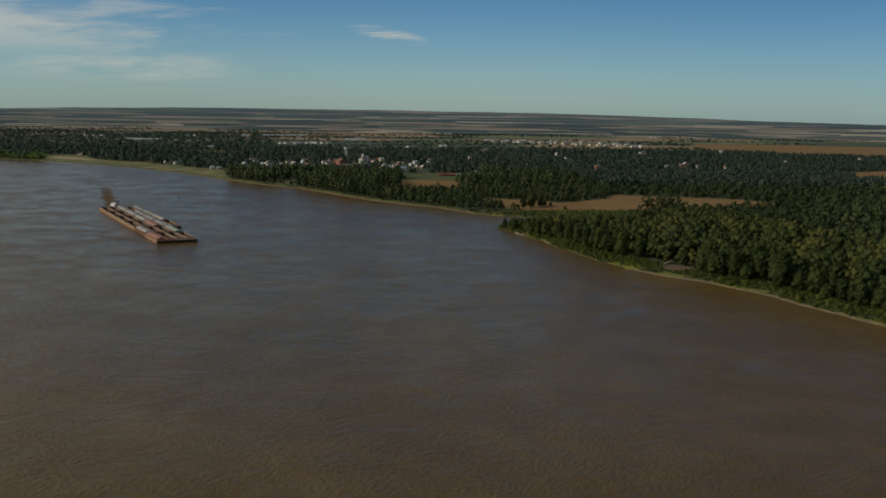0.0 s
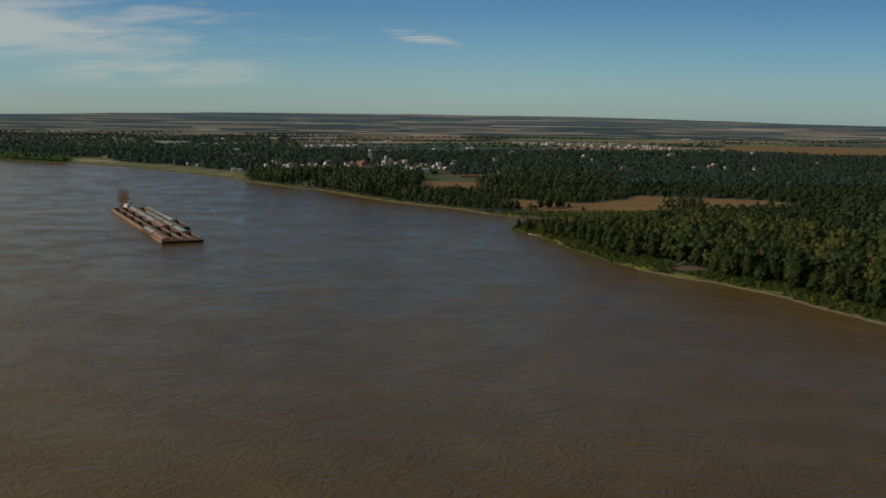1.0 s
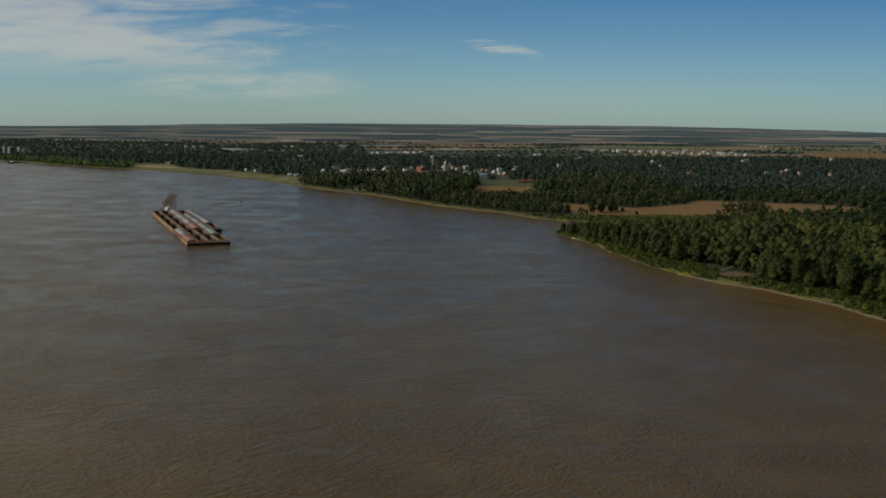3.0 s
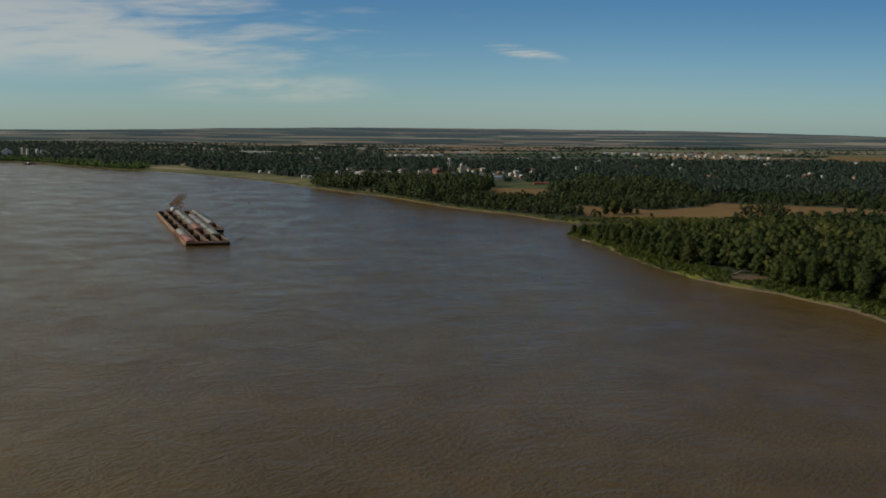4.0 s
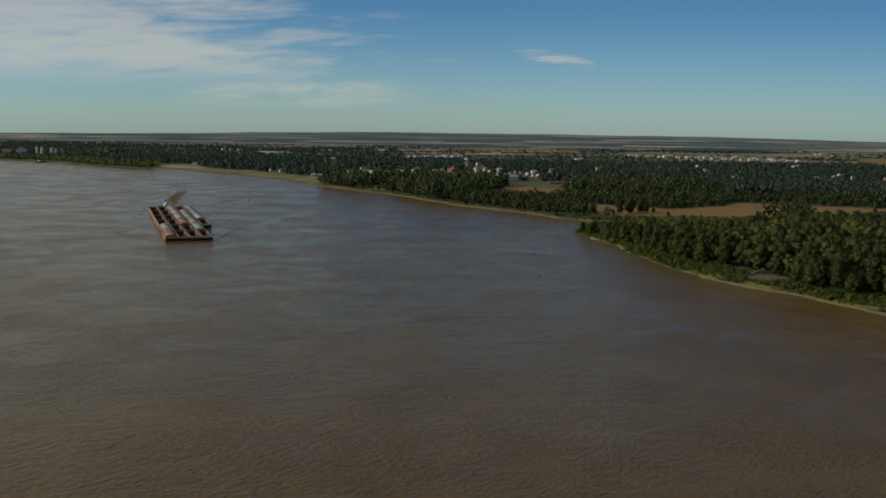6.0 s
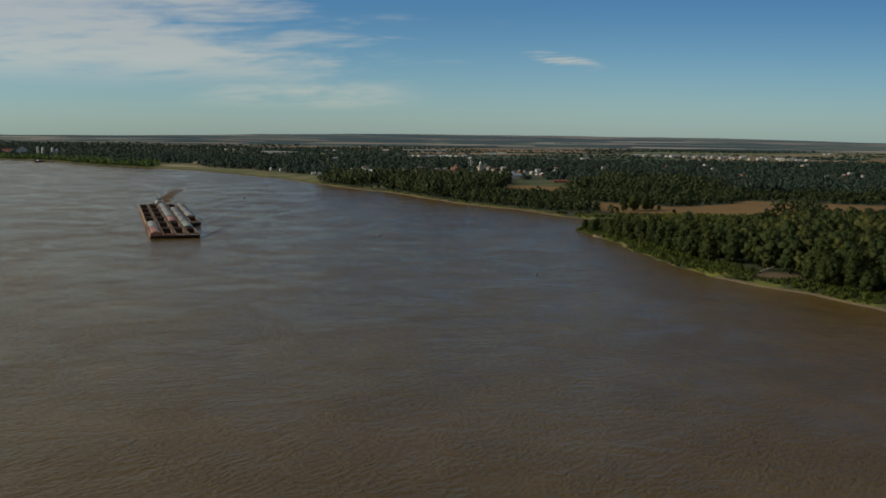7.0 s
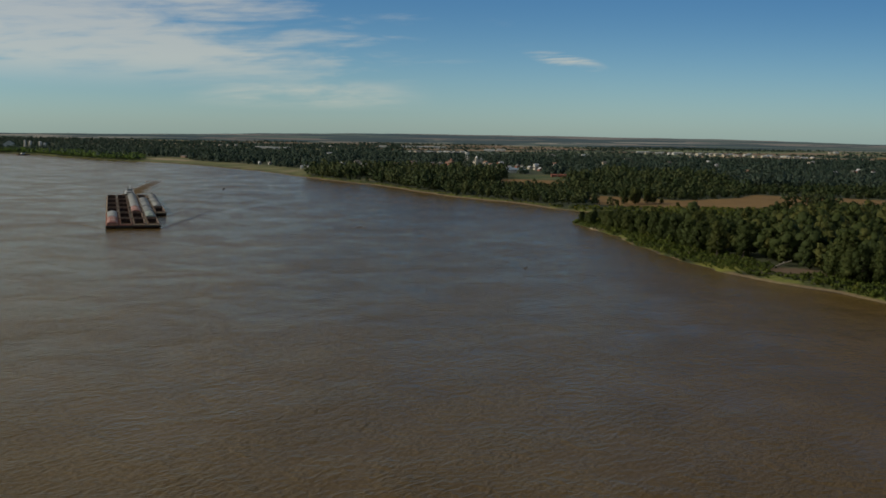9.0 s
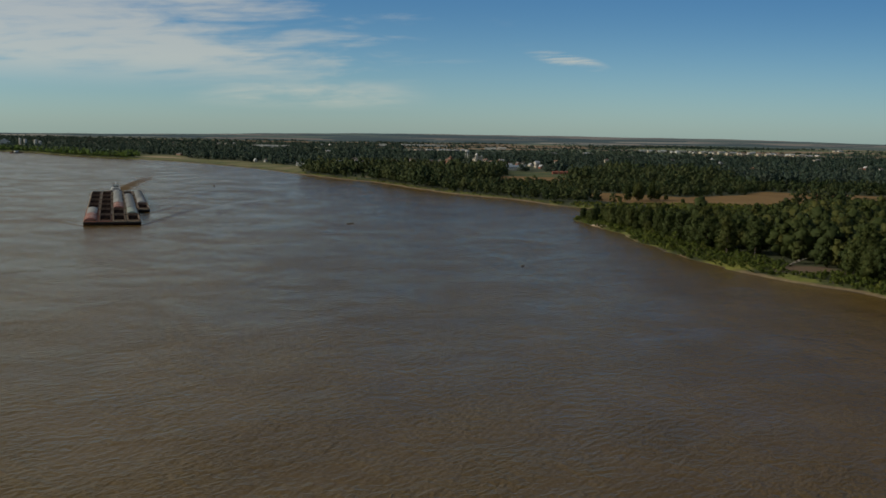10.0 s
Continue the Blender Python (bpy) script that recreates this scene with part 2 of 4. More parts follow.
col = mix(nt, attribute(nt, "meadow"), col, ramp(nt, mid, (0.35, (0.045, 0.075, 0.018)), (0.55, (0.085, 0.105, 0.028)), (0.68, (0.17, 0.13, 0.05))))
col = mix(nt, attribute(nt, "stubble"), col, ramp(nt, math_node(nt, "MULTIPLY_ADD", tiny, 0.4, math_node(nt, "MULTIPLY", mid, 0.6)), (0.3, (0.155, 0.084, 0.020)), (0.5, (0.21, 0.12, 0.030)), (0.7, (0.27, 0.17, 0.056))))
shore = math_node(nt, "MULTIPLY_ADD", math_node(nt, "SUBTRACT", mid, 0.5), 9.0, attribute(nt, "shore"))
weeds = math_node(nt, "MULTIPLY_ADD", noise_fac(nt, pos, 0.035, 3.0, 0.6), 0.75, math_node(nt, "MULTIPLY", tiny, 0.3))
verge = ramp(nt, weeds, (0.40, (0.025, 0.034, 0.009)), (0.52, (0.055, 0.068, 0.014)), (0.60, (0.15, 0.165, 0.024)), (0.72, (0.10, 0.115, 0.026)))
col = mix(nt, smooth(nt, shore, 15.0, 10.0), col, verge)
yellow = nt.nodes.new("ShaderNodeVectorMath")
yellow.operation = "DISTANCE"
nt.links.new(pos, yellow.inputs[0])
yellow.inputs[1].default_value = (160, 584, 2)
col = mix(nt, math_node(nt, "MULTIPLY", smooth(nt, math_node(nt, "MULTIPLY_ADD", tiny, 24.0, yellow.outputs["Value"]), 40, 24), 0.9), col, (0.20, 0.20, 0.028))
sand = ramp(nt, tiny, (0.3, (0.15, 0.105, 0.060)), (0.6, (0.24, 0.175, 0.10)), (0.8, (0.32, 0.25, 0.16)))
bare = nt.nodes.new("ShaderNodeVectorMath")
bare.operation = "DISTANCE"
nt.links.new(pos, bare.inputs[0])
bare.inputs[1].default_value = (197, 556, 3)
col = mix(nt, math_node(nt, "MULTIPLY", smooth(nt, math_node(nt, "MULTIPLY_ADD", tiny, 26.0, bare.outputs["Value"]), 36, 25), 0.85), col, (0.150, 0.096, 0.060))
beach = math_node(nt, "MAXIMUM", math_node(nt, "MULTIPLY", smooth(nt, sp.outputs[1], 990, 1060), smooth(nt, sp.outputs[0], -660, -620)), math_node(nt, "MULTIPLY", 0.85, smooth(nt, math_node(nt, "MULTIPLY_ADD", smooth(nt, sp.outputs[1], 580, 520), 0.22, noise_fac(nt, pos, 0.02, 2.0, 0.5)), 0.58, 0.66)))
col = mix(nt, math_node(nt, "MULTIPLY", smooth(nt, shore, 5.0, 2.6), beach), col, sand)
col = mix(nt, math_node(nt, "MULTIPLY", attribute(nt, "sand"), smooth(nt, tiny, 0.3, 0.5)), col, (0.38, 0.29, 0.18))
col = mix(nt, smooth(nt, shore, 1.2, 0.2), col, (0.070, 0.052, 0.032))
nt.links.new(col, b.inputs["Base Color"])
bump = node(nt, "ShaderNodeBump", Strength=0.5, Distance=0.8)
nt.links.new(tiny, bump.inputs["Height"])
nt.links.new(bump.outputs[0], b.inputs["Normal"])

LEAF = foliage("leaves", (0.0238, 0.0396, 0.0119), (0.0568, 0.0779, 0.0198), (0.1109, 0.1162, 0.0304))
LEAF_MID = foliage("woodland_leaves", (0.0188, 0.0353, 0.0136), (0.0424, 0.0665, 0.0241), (0.0731, 0.0895, 0.0316))
# leaves of distant trees, lightened and blued: aerial haze mixed into the colour
LEAF_HAZED = foliage("hazed_far_leaves", (0.0249, 0.0482, 0.0389), (0.0456, 0.0765, 0.0586), (0.0746, 0.1014, 0.0755))
WILLOW = foliage("willow_leaves", (0.0975, 0.1612, 0.0423), (0.1821, 0.2688, 0.0650), (0.2764, 0.3527, 0.0975))
SHRUB = foliage("shrub_leaves", (0.0419, 0.0655, 0.0114), (0.1047, 0.1373, 0.0229), (0.2093, 0.2184, 0.0400))
BARK = painted("bark", (0.16, 0.13, 0.10), (0.08, 0.065, 0.05), 0.9, 0.8)
DEADWOOD = painted("bleached_wood", (0.62, 0.56, 0.47), (0.36, 0.31, 0.25), 0.85, 0.7)

# ------------------------------------------------------------------ mesh helpers


def mesh_of(name, verts, faces, mats, smooth_shade=False):
    """A mesh from arrays; all faces have the same number of corners."""
    verts, faces = np.asarray(verts, np.float32), np.asarray(faces, np.int32)
    me = bpy.data.meshes.new(name)
    me.vertices.add(len(verts))
    me.vertices.foreach_set("co", verts.ravel())
    me.loops.add(faces.size)
    me.loops.foreach_set("vertex_index", faces.ravel())
    me.polygons.add(len(faces))
    k = faces.shape[1]
    me.polygons.foreach_set("loop_start", np.arange(0, faces.size, k, dtype=np.int32))
    me.polygons.foreach_set("use_smooth", np.full(len(faces), smooth_shade))
    me.update(calc_edges=True)
    for m in mats:
        me.materials.append(m)
    return me


def link(name, me, parent=None, m=None):
    ob = new(name, me)
    if parent is not None:
        ob.parent = parent
    if m is not None:
        ob.matrix_basis = m
    return ob


def part(name, bm, mat, parent, label="", m=None):
    me = bpy.data.meshes.new(name)
    bm.to_mesh(me)
    bm.free()
    me.materials.append(mat)
    ob = link(name, me, parent, m)
    if label:
        tagged(ob, label)
    return ob


def thing(name, m, label, category, group="", kind=""):
    ob = new(name)
    ob.matrix_basis = m
    return tagged(ob, label, category, group, kind)


def add_box(bm, x0, x1, y0, y1, z0, z1):
    v = [bm.verts.new((x, y, z)) for z in (z0, z1) for x, y in ((x0, y0), (x1, y0), (x1, y1), (x0, y1))]
    for f in ((3, 2, 1, 0), (4, 5, 6, 7), (0, 1, 5, 4), (1, 2, 6, 5), (2, 3, 7, 6), (3, 0, 4, 7)):
        bm.faces.new([v[i] for i in f])
    return bm


def box(x0, x1, y0, y1, z0, z1, bevel=0.0):
    bm = add_box(bmesh.new(), x0, x1, y0, y1, z0, z1)
    if bevel:
        bmesh.ops.bevel(bm, geom=bm.edges[:], offset=bevel, segments=1, affect="EDGES")
    return bm


def add_tube(bm, a, b, ra, rb, sides=8):
    """A tapered round bar from a to b."""
    a, b = Vector(a), Vector(b)
    q = (b - a).to_track_quat("Z", "Y")
    rings = []
    for c, r in ((a, ra), (b, rb)):
        rings.append([bm.verts.new(c + q @ Vector((r * math.cos(i * math.tau / sides), r * math.sin(i * math.tau / sides), 0))) for i in range(sides)])
    for i in range(sides):
        j = (i + 1) % sides
        bm.faces.new((rings[0][i], rings[0][j], rings[1][j], rings[1][i]))
    bm.faces.new(rings[0][::-1])
    bm.faces.new(rings[1])
    return bm


# ------------------------------------------------------------------ the land and the river
BANK = [(520, -6000), (330, -900), (285, -100), (264, 180), (246, 310), (233, 360), (226, 400), (220, 436), (209, 468), (196, 492), (184, 511), (173, 532), (160, 565), (151, 598), (141, 636), (135, 680),
        (131, 722), (127, 778), (121, 812), (110, 846), (109, 878), (124, 910), (168, 935), (205, 962), (196, 978), (150, 990), (128, 1012), (99, 1060), (68, 1120), (38, 1160), (8, 1200), (-38, 1284), (-94, 1424),
        (-136, 1470), (-170, 1520), (-222, 1616), (-273, 1706), (-326, 1800), (-382, 1878), (-492, 2030), (-625, 2150), (-690, 2208), (-760, 2258), (-880, 2380), (-985, 2515), (-1100, 2600), (-1700, 2860), (-4500, 3600), (-26000, 6000)]
FAR_BANK = [(-26000, -6000), (-1700, -6000)]


def rounded(points, times):
    p = np.array(points, float)
    for _ in range(times):
        q, r = p[:-1] * 0.75 + p[1:] * 0.25, p[:-1] * 0.25 + p[1:] * 0.75
        p = np.vstack([p[:1], np.stack([q, r], 1).reshape(-1, 2), p[-1:]])
    return p


SHORE = rounded(BANK, 2)
# small spits and bites along the bank
along = np.r_[0, np.cumsum(np.hypot(*np.diff(SHORE, axis=0).T))]
step_at = np.arange(5200, 9600, 9.0)
SHORE_FINE = np.stack([np.interp(step_at, along, SHORE[:, i]) for i in (0, 1)], 1)
nrm = np.gradient(SHORE_FINE, axis=0)
nrm = np.stack([nrm[:, 1], -nrm[:, 0]], 1) / np.hypot(nrm[:, 0], nrm[:, 1])[:, None]
wobble = np.array([noise.fractal(Vector((s * 0.011, 3.1, 0)), 0.9, 2.0, 4) for s in step_at]) * 5.0
wobble += np.array([noise.fractal(Vector((s * 0.05, 8.4, 0)), 0.8, 2.0, 3) for s in step_at]) * 2.6
SHORE_FINE = SHORE_FINE + nrm * wobble[:, None]
SHORE = np.vstack([SHORE[along < 5200], SHORE_FINE, SHORE[along > 9600]])
RIVER = np.vstack([SHORE, FAR_BANK])


def inside(poly, x, y):
    poly, hit = np.asarray(poly, float), np.zeros(x.shape, bool)
    for (xa, ya), (xb, yb) in zip(poly, np.roll(poly, -1, 0)):
        if ya != yb:
            hit ^= ((ya > y) != (yb > y)) & (x < (xb - xa) * (y - ya) / (yb - ya) + xa)
    return hit


def to_line(line, x, y, closed=False):
    best = np.full(x.shape, 1e9)
    line = np.asarray(line, float)
    ends = np.vstack([line, line[:1]]) if closed else line
    for (xa, ya), (xb, yb) in zip(ends[:-1], ends[1:]):
        ux, uy = xb - xa, yb - ya
        t = np.clip(((x - xa) * ux + (y - ya) * uy) / (ux * ux + uy * uy + 1e-9), 0, 1)
        best = np.minimum(best, (x - xa - t * ux) ** 2 + (y - ya - t * uy) ** 2)
    return np.sqrt(best)


def shore_distance(x, y):
    """Metres from the water's edge, positive on land."""
    return to_line(RIVER, x, y, True) * np.where(inside(RIVER, x, y), -1, 1)


STUBBLE = [(160, 1225), (165, 1080), (205, 1038), (330, 1046), (540, 1068), (592, 1135), (565, 1205), (475, 1255), (388, 1285), (352, 1215), (268, 1158), (216, 1200)]
MEADOW = [(90, 1592), (182, 1587), (236, 1620), (262, 1785), (110, 1775)]
TAN_STRIP = [(62, 1385), (172, 1385), (184, 1587), (90, 1592), (62, 1420)]
PARK = [(-690, 2240), (-700, 2390), (-590, 2370), (-520, 2130)]
CLEARING = [(-152, 1535), (-122, 1470), (-70, 1535), (-100, 1625)]
EAST_FIELD = [(1000, 1600), (1160, 1600), (1290, 1890), (1270, 1950), (1090, 1870)]
PLOUGHED = [(1374, 3308), (1300, 2950), (1500, 2700), (1740, 2600), (2000, 2750), (2350, 3450), (1950, 3680), (1523, 3661)]
SANDY = [(-672, 2262), (-548, 2170), (-530, 2206), (-640, 2318)]
SPIT = [(112, 822), (118, 808), (134, 800), (136, 806), (120, 826)]
FIELD_RIGHT = [(760, 1010), (1000, 1050), (1020, 1120), (740, 1085)]


# buildings: places in the plan, by kind
HOUSES = [(-162, 2024), (-147, 1944), (-112, 1909), (-123, 2008), (-93, 2055), (-82, 1912), (-60, 1954), (-263, 1890), (-249, 1878), (-231, 1914), (124, 2279), (43, 1760), (-20, 2000), (40, 2030), (234, 2194),
          (363, 2345), (280, 1850), (351, 1847), (658, 2576), (622, 2359), (550, 2524), (573, 1948), (773, 2035), (829, 2086), (849, 2110), (843, 2021), (906, 2007), (1219, 2313), (1554, 2509), (-372, 2060), (-349, 2042), (-200, 1985), (12, 1935), (90, 1900)]
FAR_HOUSES = [(-105, 3230), (-81, 3237), (-49, 3246), (-15, 3256), (14, 3265), (39, 3272), (867, 3683), (887, 3630), (924, 3641), (961, 3652), (1000, 3660), (1074, 3686), (1117, 3583), (1138, 3479), (1169, 3434),
              (-461, 3935), (-430, 3945), (-817, 3794), (-790, 3800), (-760, 3790), (1647, 4431), (1673, 4440), (300, 3050), (420, 3120), (-320, 2900), (500, 2830), (1300, 2900), (980, 2760)]
WAREHOUSES = [(-92, 4008, 150, 22), (-238, 4024, 30, 15), (158, 3636, 40, 18), (203, 3713, 30, 15), (-600, 3441, 55, 24), (-542, 3406, 75, 20), (712, 3695, 34, 16), (753, 3648, 24, 14), (825, 3670, 36, 16), (-20, 4015, 60, 20)]
CHURCH, COURTHOUSE, WATER_TOWER, BLUE_HALL = (66, 2099), (12, 2069), (53, 2463), (126, 1860)
RED_SHEDS = [(181, 1709), (193, 1711), (205, 1712), (217, 1713)]
SILOS = [(-1216, 3000), (-1199, 2996), (-1172, 3002), (-1160, 3004)]
lots = np.random.default_rng(3)
HOUSES += [(round(lots.uniform(-190, 230)), round(lots.uniform(1900, 2230))) for _ in range(28)]
ROW = np.array([(690, 3690), (767, 3640), (809, 3560), (880, 3555), (936, 3510), (956, 3390), (1032, 3345), (1106, 3311), (1140, 3230)], float)
FAR_ROW = [(round(float(np.interp(u, np.arange(9), ROW[:, 0]) + lots.uniform(-9, 9))), round(float(np.interp(u, np.arange(9), ROW[:, 1]) + lots.uniform(-35, 35)))) for u in np.linspace(0, 8, 28)]
ROOFS = np.array(FAR_ROW + HOUSES + FAR_HOUSES + [w[:2] for w in WAREHOUSES] + [CHURCH, COURTHOUSE, WATER_TOWER, BLUE_HALL] + RED_SHEDS + SILOS + [(-1262, 3000), (-1300, 2990)], float)
LOOKOUT = np.array([-80.0, -150.0])


def near_roof(x, y):
    """Yards and lots: no tree on a building or close in front of it, seen from the river."""
    hit = np.zeros(x.shape, bool)
    for k, (bx, by) in enumerate(ROOFS):
        way = LOOKOUT - (bx, by)
        far = np.hypot(*way)
        way /= far
        t = (x - bx) * way[0] + (y - by) * way[1]
        u = np.abs((x - bx) * way[1] - (y - by) * way[0])
        hit |= (t > -12) & (t < 30 + far * (0.022 if k < len(FAR_ROW) else 0.06)) & (u < 8.5)
    return hit


def in_copse(x, y):
    return np.hypot((x - 388) / 32, (y - 1082) / 24) < 1


def height_cap(x, y):
    """Young willows towards the point, a tall copse behind them, tall timber elsewhere."""
    if in_copse(x, y):
        return 26.0
    if 640 < y < 1060 and x < 0.54 * y + 25:
        return max(1.5, 75 - 0.0755 * y) + 12.0 * min(1.0, max(0.0, (x / y - 0.305) / 0.06))
    if 1060 <= y < 1420 and x > 150:
        return 13.0
    if 1060 <= y < 1420 and x > 10:
        return 14.0 if y < 1170 else 11.0
    return 40.0


def spread(lo, hi, step):
    return np.arange(lo, hi, step)


def outward(start, stop, first, grow=1.35):
    out, s, x = [], first, start
    while abs(x) < abs(stop):
        x += math.copysign(s, stop)
        s *= grow
        out.append(x)
    return np.array(out)


def build_ground():
    xs = np.r_[outward(-1200, -26000, 40)[::-1], spread(-1200, -260, 14), spread(-260, 420, 5), spread(420, 1100, 14), spread(1100, 2400, 40), outward(2400, 26000, 60)]
    ys = np.r_[outward(180, -6000, 30)[::-1], spread(180, 1400, 5), spread(1400, 2700, 10), spread(2700, 3800, 40), outward(3800, 26000, 60, 1.25)]
    gx, gy = np.meshgrid(xs, ys)
    x, y = gx.ravel(), gy.ravel()
    d = shore_distance(x, y)
    z = np.where(d < 0, np.maximum(d * 0.25, -3), 2.6 * (1 - np.exp(-np.maximum(d, 0) / 9)) + np.clip(d - 40, 0, 200) * 0.004)
    z += np.array([noise.fractal(Vector((a * 0.02, b * 0.02, 0)), 0.9, 2.0, 3) for a, b in zip(x, y)]) * 0.5 * np.clip(d / 20, 0, 1)
    nx, ny = len(xs), len(ys)
    i = (np.arange(ny - 1)[:, None] * nx + np.arange(nx - 1)).ravel()
    me = mesh_of("ground", np.stack([x, y, z], 1), np.stack([i, i + 1, i + nx + 1, i + nx], 1), [GROUND], True)
    levee = np.clip((70 - np.abs(d - 44)) / 25, 0, 1) * np.clip((x + 690) / 30, 0, 1) * np.clip((-215 - x) / 20, 0, 1) * (d > 0)
    levee = np.maximum(levee, inside(PARK, x, y))
    for name, values in (("shore", d), ("stubble", np.maximum(inside(STUBBLE, x, y) | inside(TAN_STRIP, x, y), inside(EAST_FIELD, x, y) | inside(FIELD_RIGHT, x, y) | inside(PLOUGHED, x, y)).astype(float)), ("grass", levee), ("sand", (inside(SANDY, x, y) | inside(SPIT, x, y)).astype(float)), ("meadow", (inside(MEADOW, x, y) | inside(CLEARING, x, y)).astype(float))):
        me.attributes.new(name, "FLOAT", "POINT").data.foreach_set("value", np.asarray(values, np.float32))
    tagged(link("ground", me), "flat river plain with woods, stubble fields and sandy banks", "ground", kind="structure")
    return xs, ys, z.reshape(ny, nx)


GRID = build_ground()

bm = bmesh.new()
for xa, xb in zip((-26000, -3000, -1000, 0), (-3000, -1000, 0, 700)):
    for ya, yb in zip((-6000, 0, 1500, 3000), (0, 1500, 3000, 6500)):
        bm.faces.new([bm.verts.new((x, y, 0)) for x, y in ((xa, ya), (xb, ya), (xb, yb), (xa, yb))])
bmesh.ops.remove_doubles(bm, verts=bm.verts[:], dist=0.01)
tagged(part("water", bm, WATER, None), "wide brown silty river with light chop", "river", kind="structure")

# ------------------------------------------------------------------ trees


def quad_ball(n):
    """A ball of n x n quads on each of six sides: unit vertices and faces."""
    seen, verts, faces = {}, [], []

    def vert(p):
        key = tuple(round(c, 5) for c in p)
        if key not in seen:
            seen[key] = len(verts)
            verts.append(Vector(p).normalized())
        return seen[key]

    for axis in range(3):
        for side in (-1, 1):
            def spot(i, j):
                p = [0.0, 0.0, 0.0]
                p[axis], p[(axis + 1) % 3], p[(axis + 2) % 3] = side, (2 * i / n - 1) * side, 2 * j / n - 1
                return vert(p)
            for i in range(n):
                for j in range(n):
                    faces.append((spot(i, j), spot(i + 1, j), spot(i + 1, j + 1), spot(i, j + 1)))
    return np.array(verts), np.array(faces)


BALL, BALL_FAR = quad_ball(2), quad_ball(1)


def body_normal(p, centres):
    out = p - np.array([0, 0, centres[:, 2].mean() * 0.75])
    return out / (np.linalg.norm(out, axis=-1, keepdims=True) + 1e-6)


def unit(v):
    return v / (np.linalg.norm(v, axis=-1, keepdims=True) + 1e-9)


def leaf_cards(rng, centres, radii, count, size, shade=0.5, squash=0.9):
    """Leaf sprays scattered over round clumps: vertices, faces, normals and tones."""
    k = rng.integers(0, len(centres), count)
    n = rng.normal(size=(count, 3))
    n[:, 2] += 0.35
    n = unit(n)
    p = centres[k] + n * radii[k][:, None] * np.array([1, 1, squash]) * rng.uniform(0.8, 1.16, (count, 1))
    w = unit(n + np.array([0, 0, 0.25]) + rng.normal(size=(count, 3)) * 0.4)
    u = unit(np.cross(w, rng.normal(size=(count, 3))))
    v = np.cross(w, u)
    s = size * rng.uniform(0.6, 1.3, (count, 1))
    u, v = u * s, v * s * rng.uniform(0.5, 1.0, (count, 1))
    soft = unit(n * 0.45 + body_normal(p, centres) * 0.5 + rng.normal(size=(count, 3)) * 0.27)
    tone = np.clip(shade + rng.normal(size=len(centres))[k] * 0.05 + rng.normal(size=count) * 0.05, 0, 1)
    corners = np.stack([p - u, p - v * 0.8, p + u, p + v], 1).reshape(-1, 3)
    return corners, np.arange(4 * count).reshape(-1, 4), np.repeat(soft, 4, 0), np.repeat(tone, 4)


def leaf_lobes(rng, centres, radii, shade=0.5, ball=BALL, squash=0.9, uneven=0.22):
    """The dense leafy inside of each clump: a lumpy mass that closes the crown behind its sprays."""
    verts, faces = ball
    k, m = len(centres), len(verts)
    a = rng.uniform(0, math.tau, k)
    c, sn = np.cos(a)[:, None], np.sin(a)[:, None]
    way = np.stack([verts[:, 0] * c - verts[:, 1] * sn, verts[:, 0] * sn + verts[:, 1] * c, np.broadcast_to(verts[:, 2], (k, m))], 2)
    r = radii[:, None] * 0.72 * (1 + rng.normal(size=(k, m)) * uneven)
    p = centres[:, None] + way * r[..., None] * np.array([1, 1, squash])
    soft = unit(way * 0.5 + body_normal(p, centres) * 0.5 + rng.normal(size=(k, m, 3)) * 0.1)
    tone = np.clip(shade + rng.normal(size=k) * 0.05, 0, 1)
    return p.reshape(-1, 3), (faces[None] + (np.arange(k) * m)[:, None, None]).reshape(-1, 4), soft.reshape(-1, 3), np.repeat(tone, m)


def moved(bits, x, y, z):
    """Leaf masses shifted to a place; their normals stay."""
    return bits[0] + np.array((x, y, z)), *bits[1:]


def joined(bits):
    base = np.cumsum([0] + [len(b[0]) for b in bits])
    return (np.concatenate([b[0] for b in bits]), np.concatenate([b[1] + o for b, o in zip(bits, base)]),
            np.concatenate([b[2] for b in bits]), np.concatenate([b[3] for b in bits]))


def clumps(rng, height, width, base, count, kind="round"):
    """Centres and radii of the lobes of one crown, spread evenly up and round it."""
    i = np.arange(count)
    t = (i + rng.uniform(0, 1, count)) / count
    if kind == "tall":
        reach = np.sqrt(np.clip(1 - (1.5 * t - 0.62) ** 2, 0.04, 1))
    elif kind == "shrub":
        reach = np.sqrt(np.clip(1 - t ** 2, 0.05, 1))
    else:
        reach = np.sqrt(np.clip(1 - (1.75 * t - 0.7) ** 2, 0.05, 1))
    a = i * 2.4 + rng.uniform(-0.6, 0.6, count)
    rad = width * rng.uniform(0.13, 0.27, count)
    r = 0.5 * width * reach * rng.uniform(0.3, 0.85, count)
    z = base + rad * 0.7 + t * np.maximum(height - base - rad * 1.7, 0.5)
    return np.stack([r * np.cos(a), r * np.sin(a), z], 1), rad


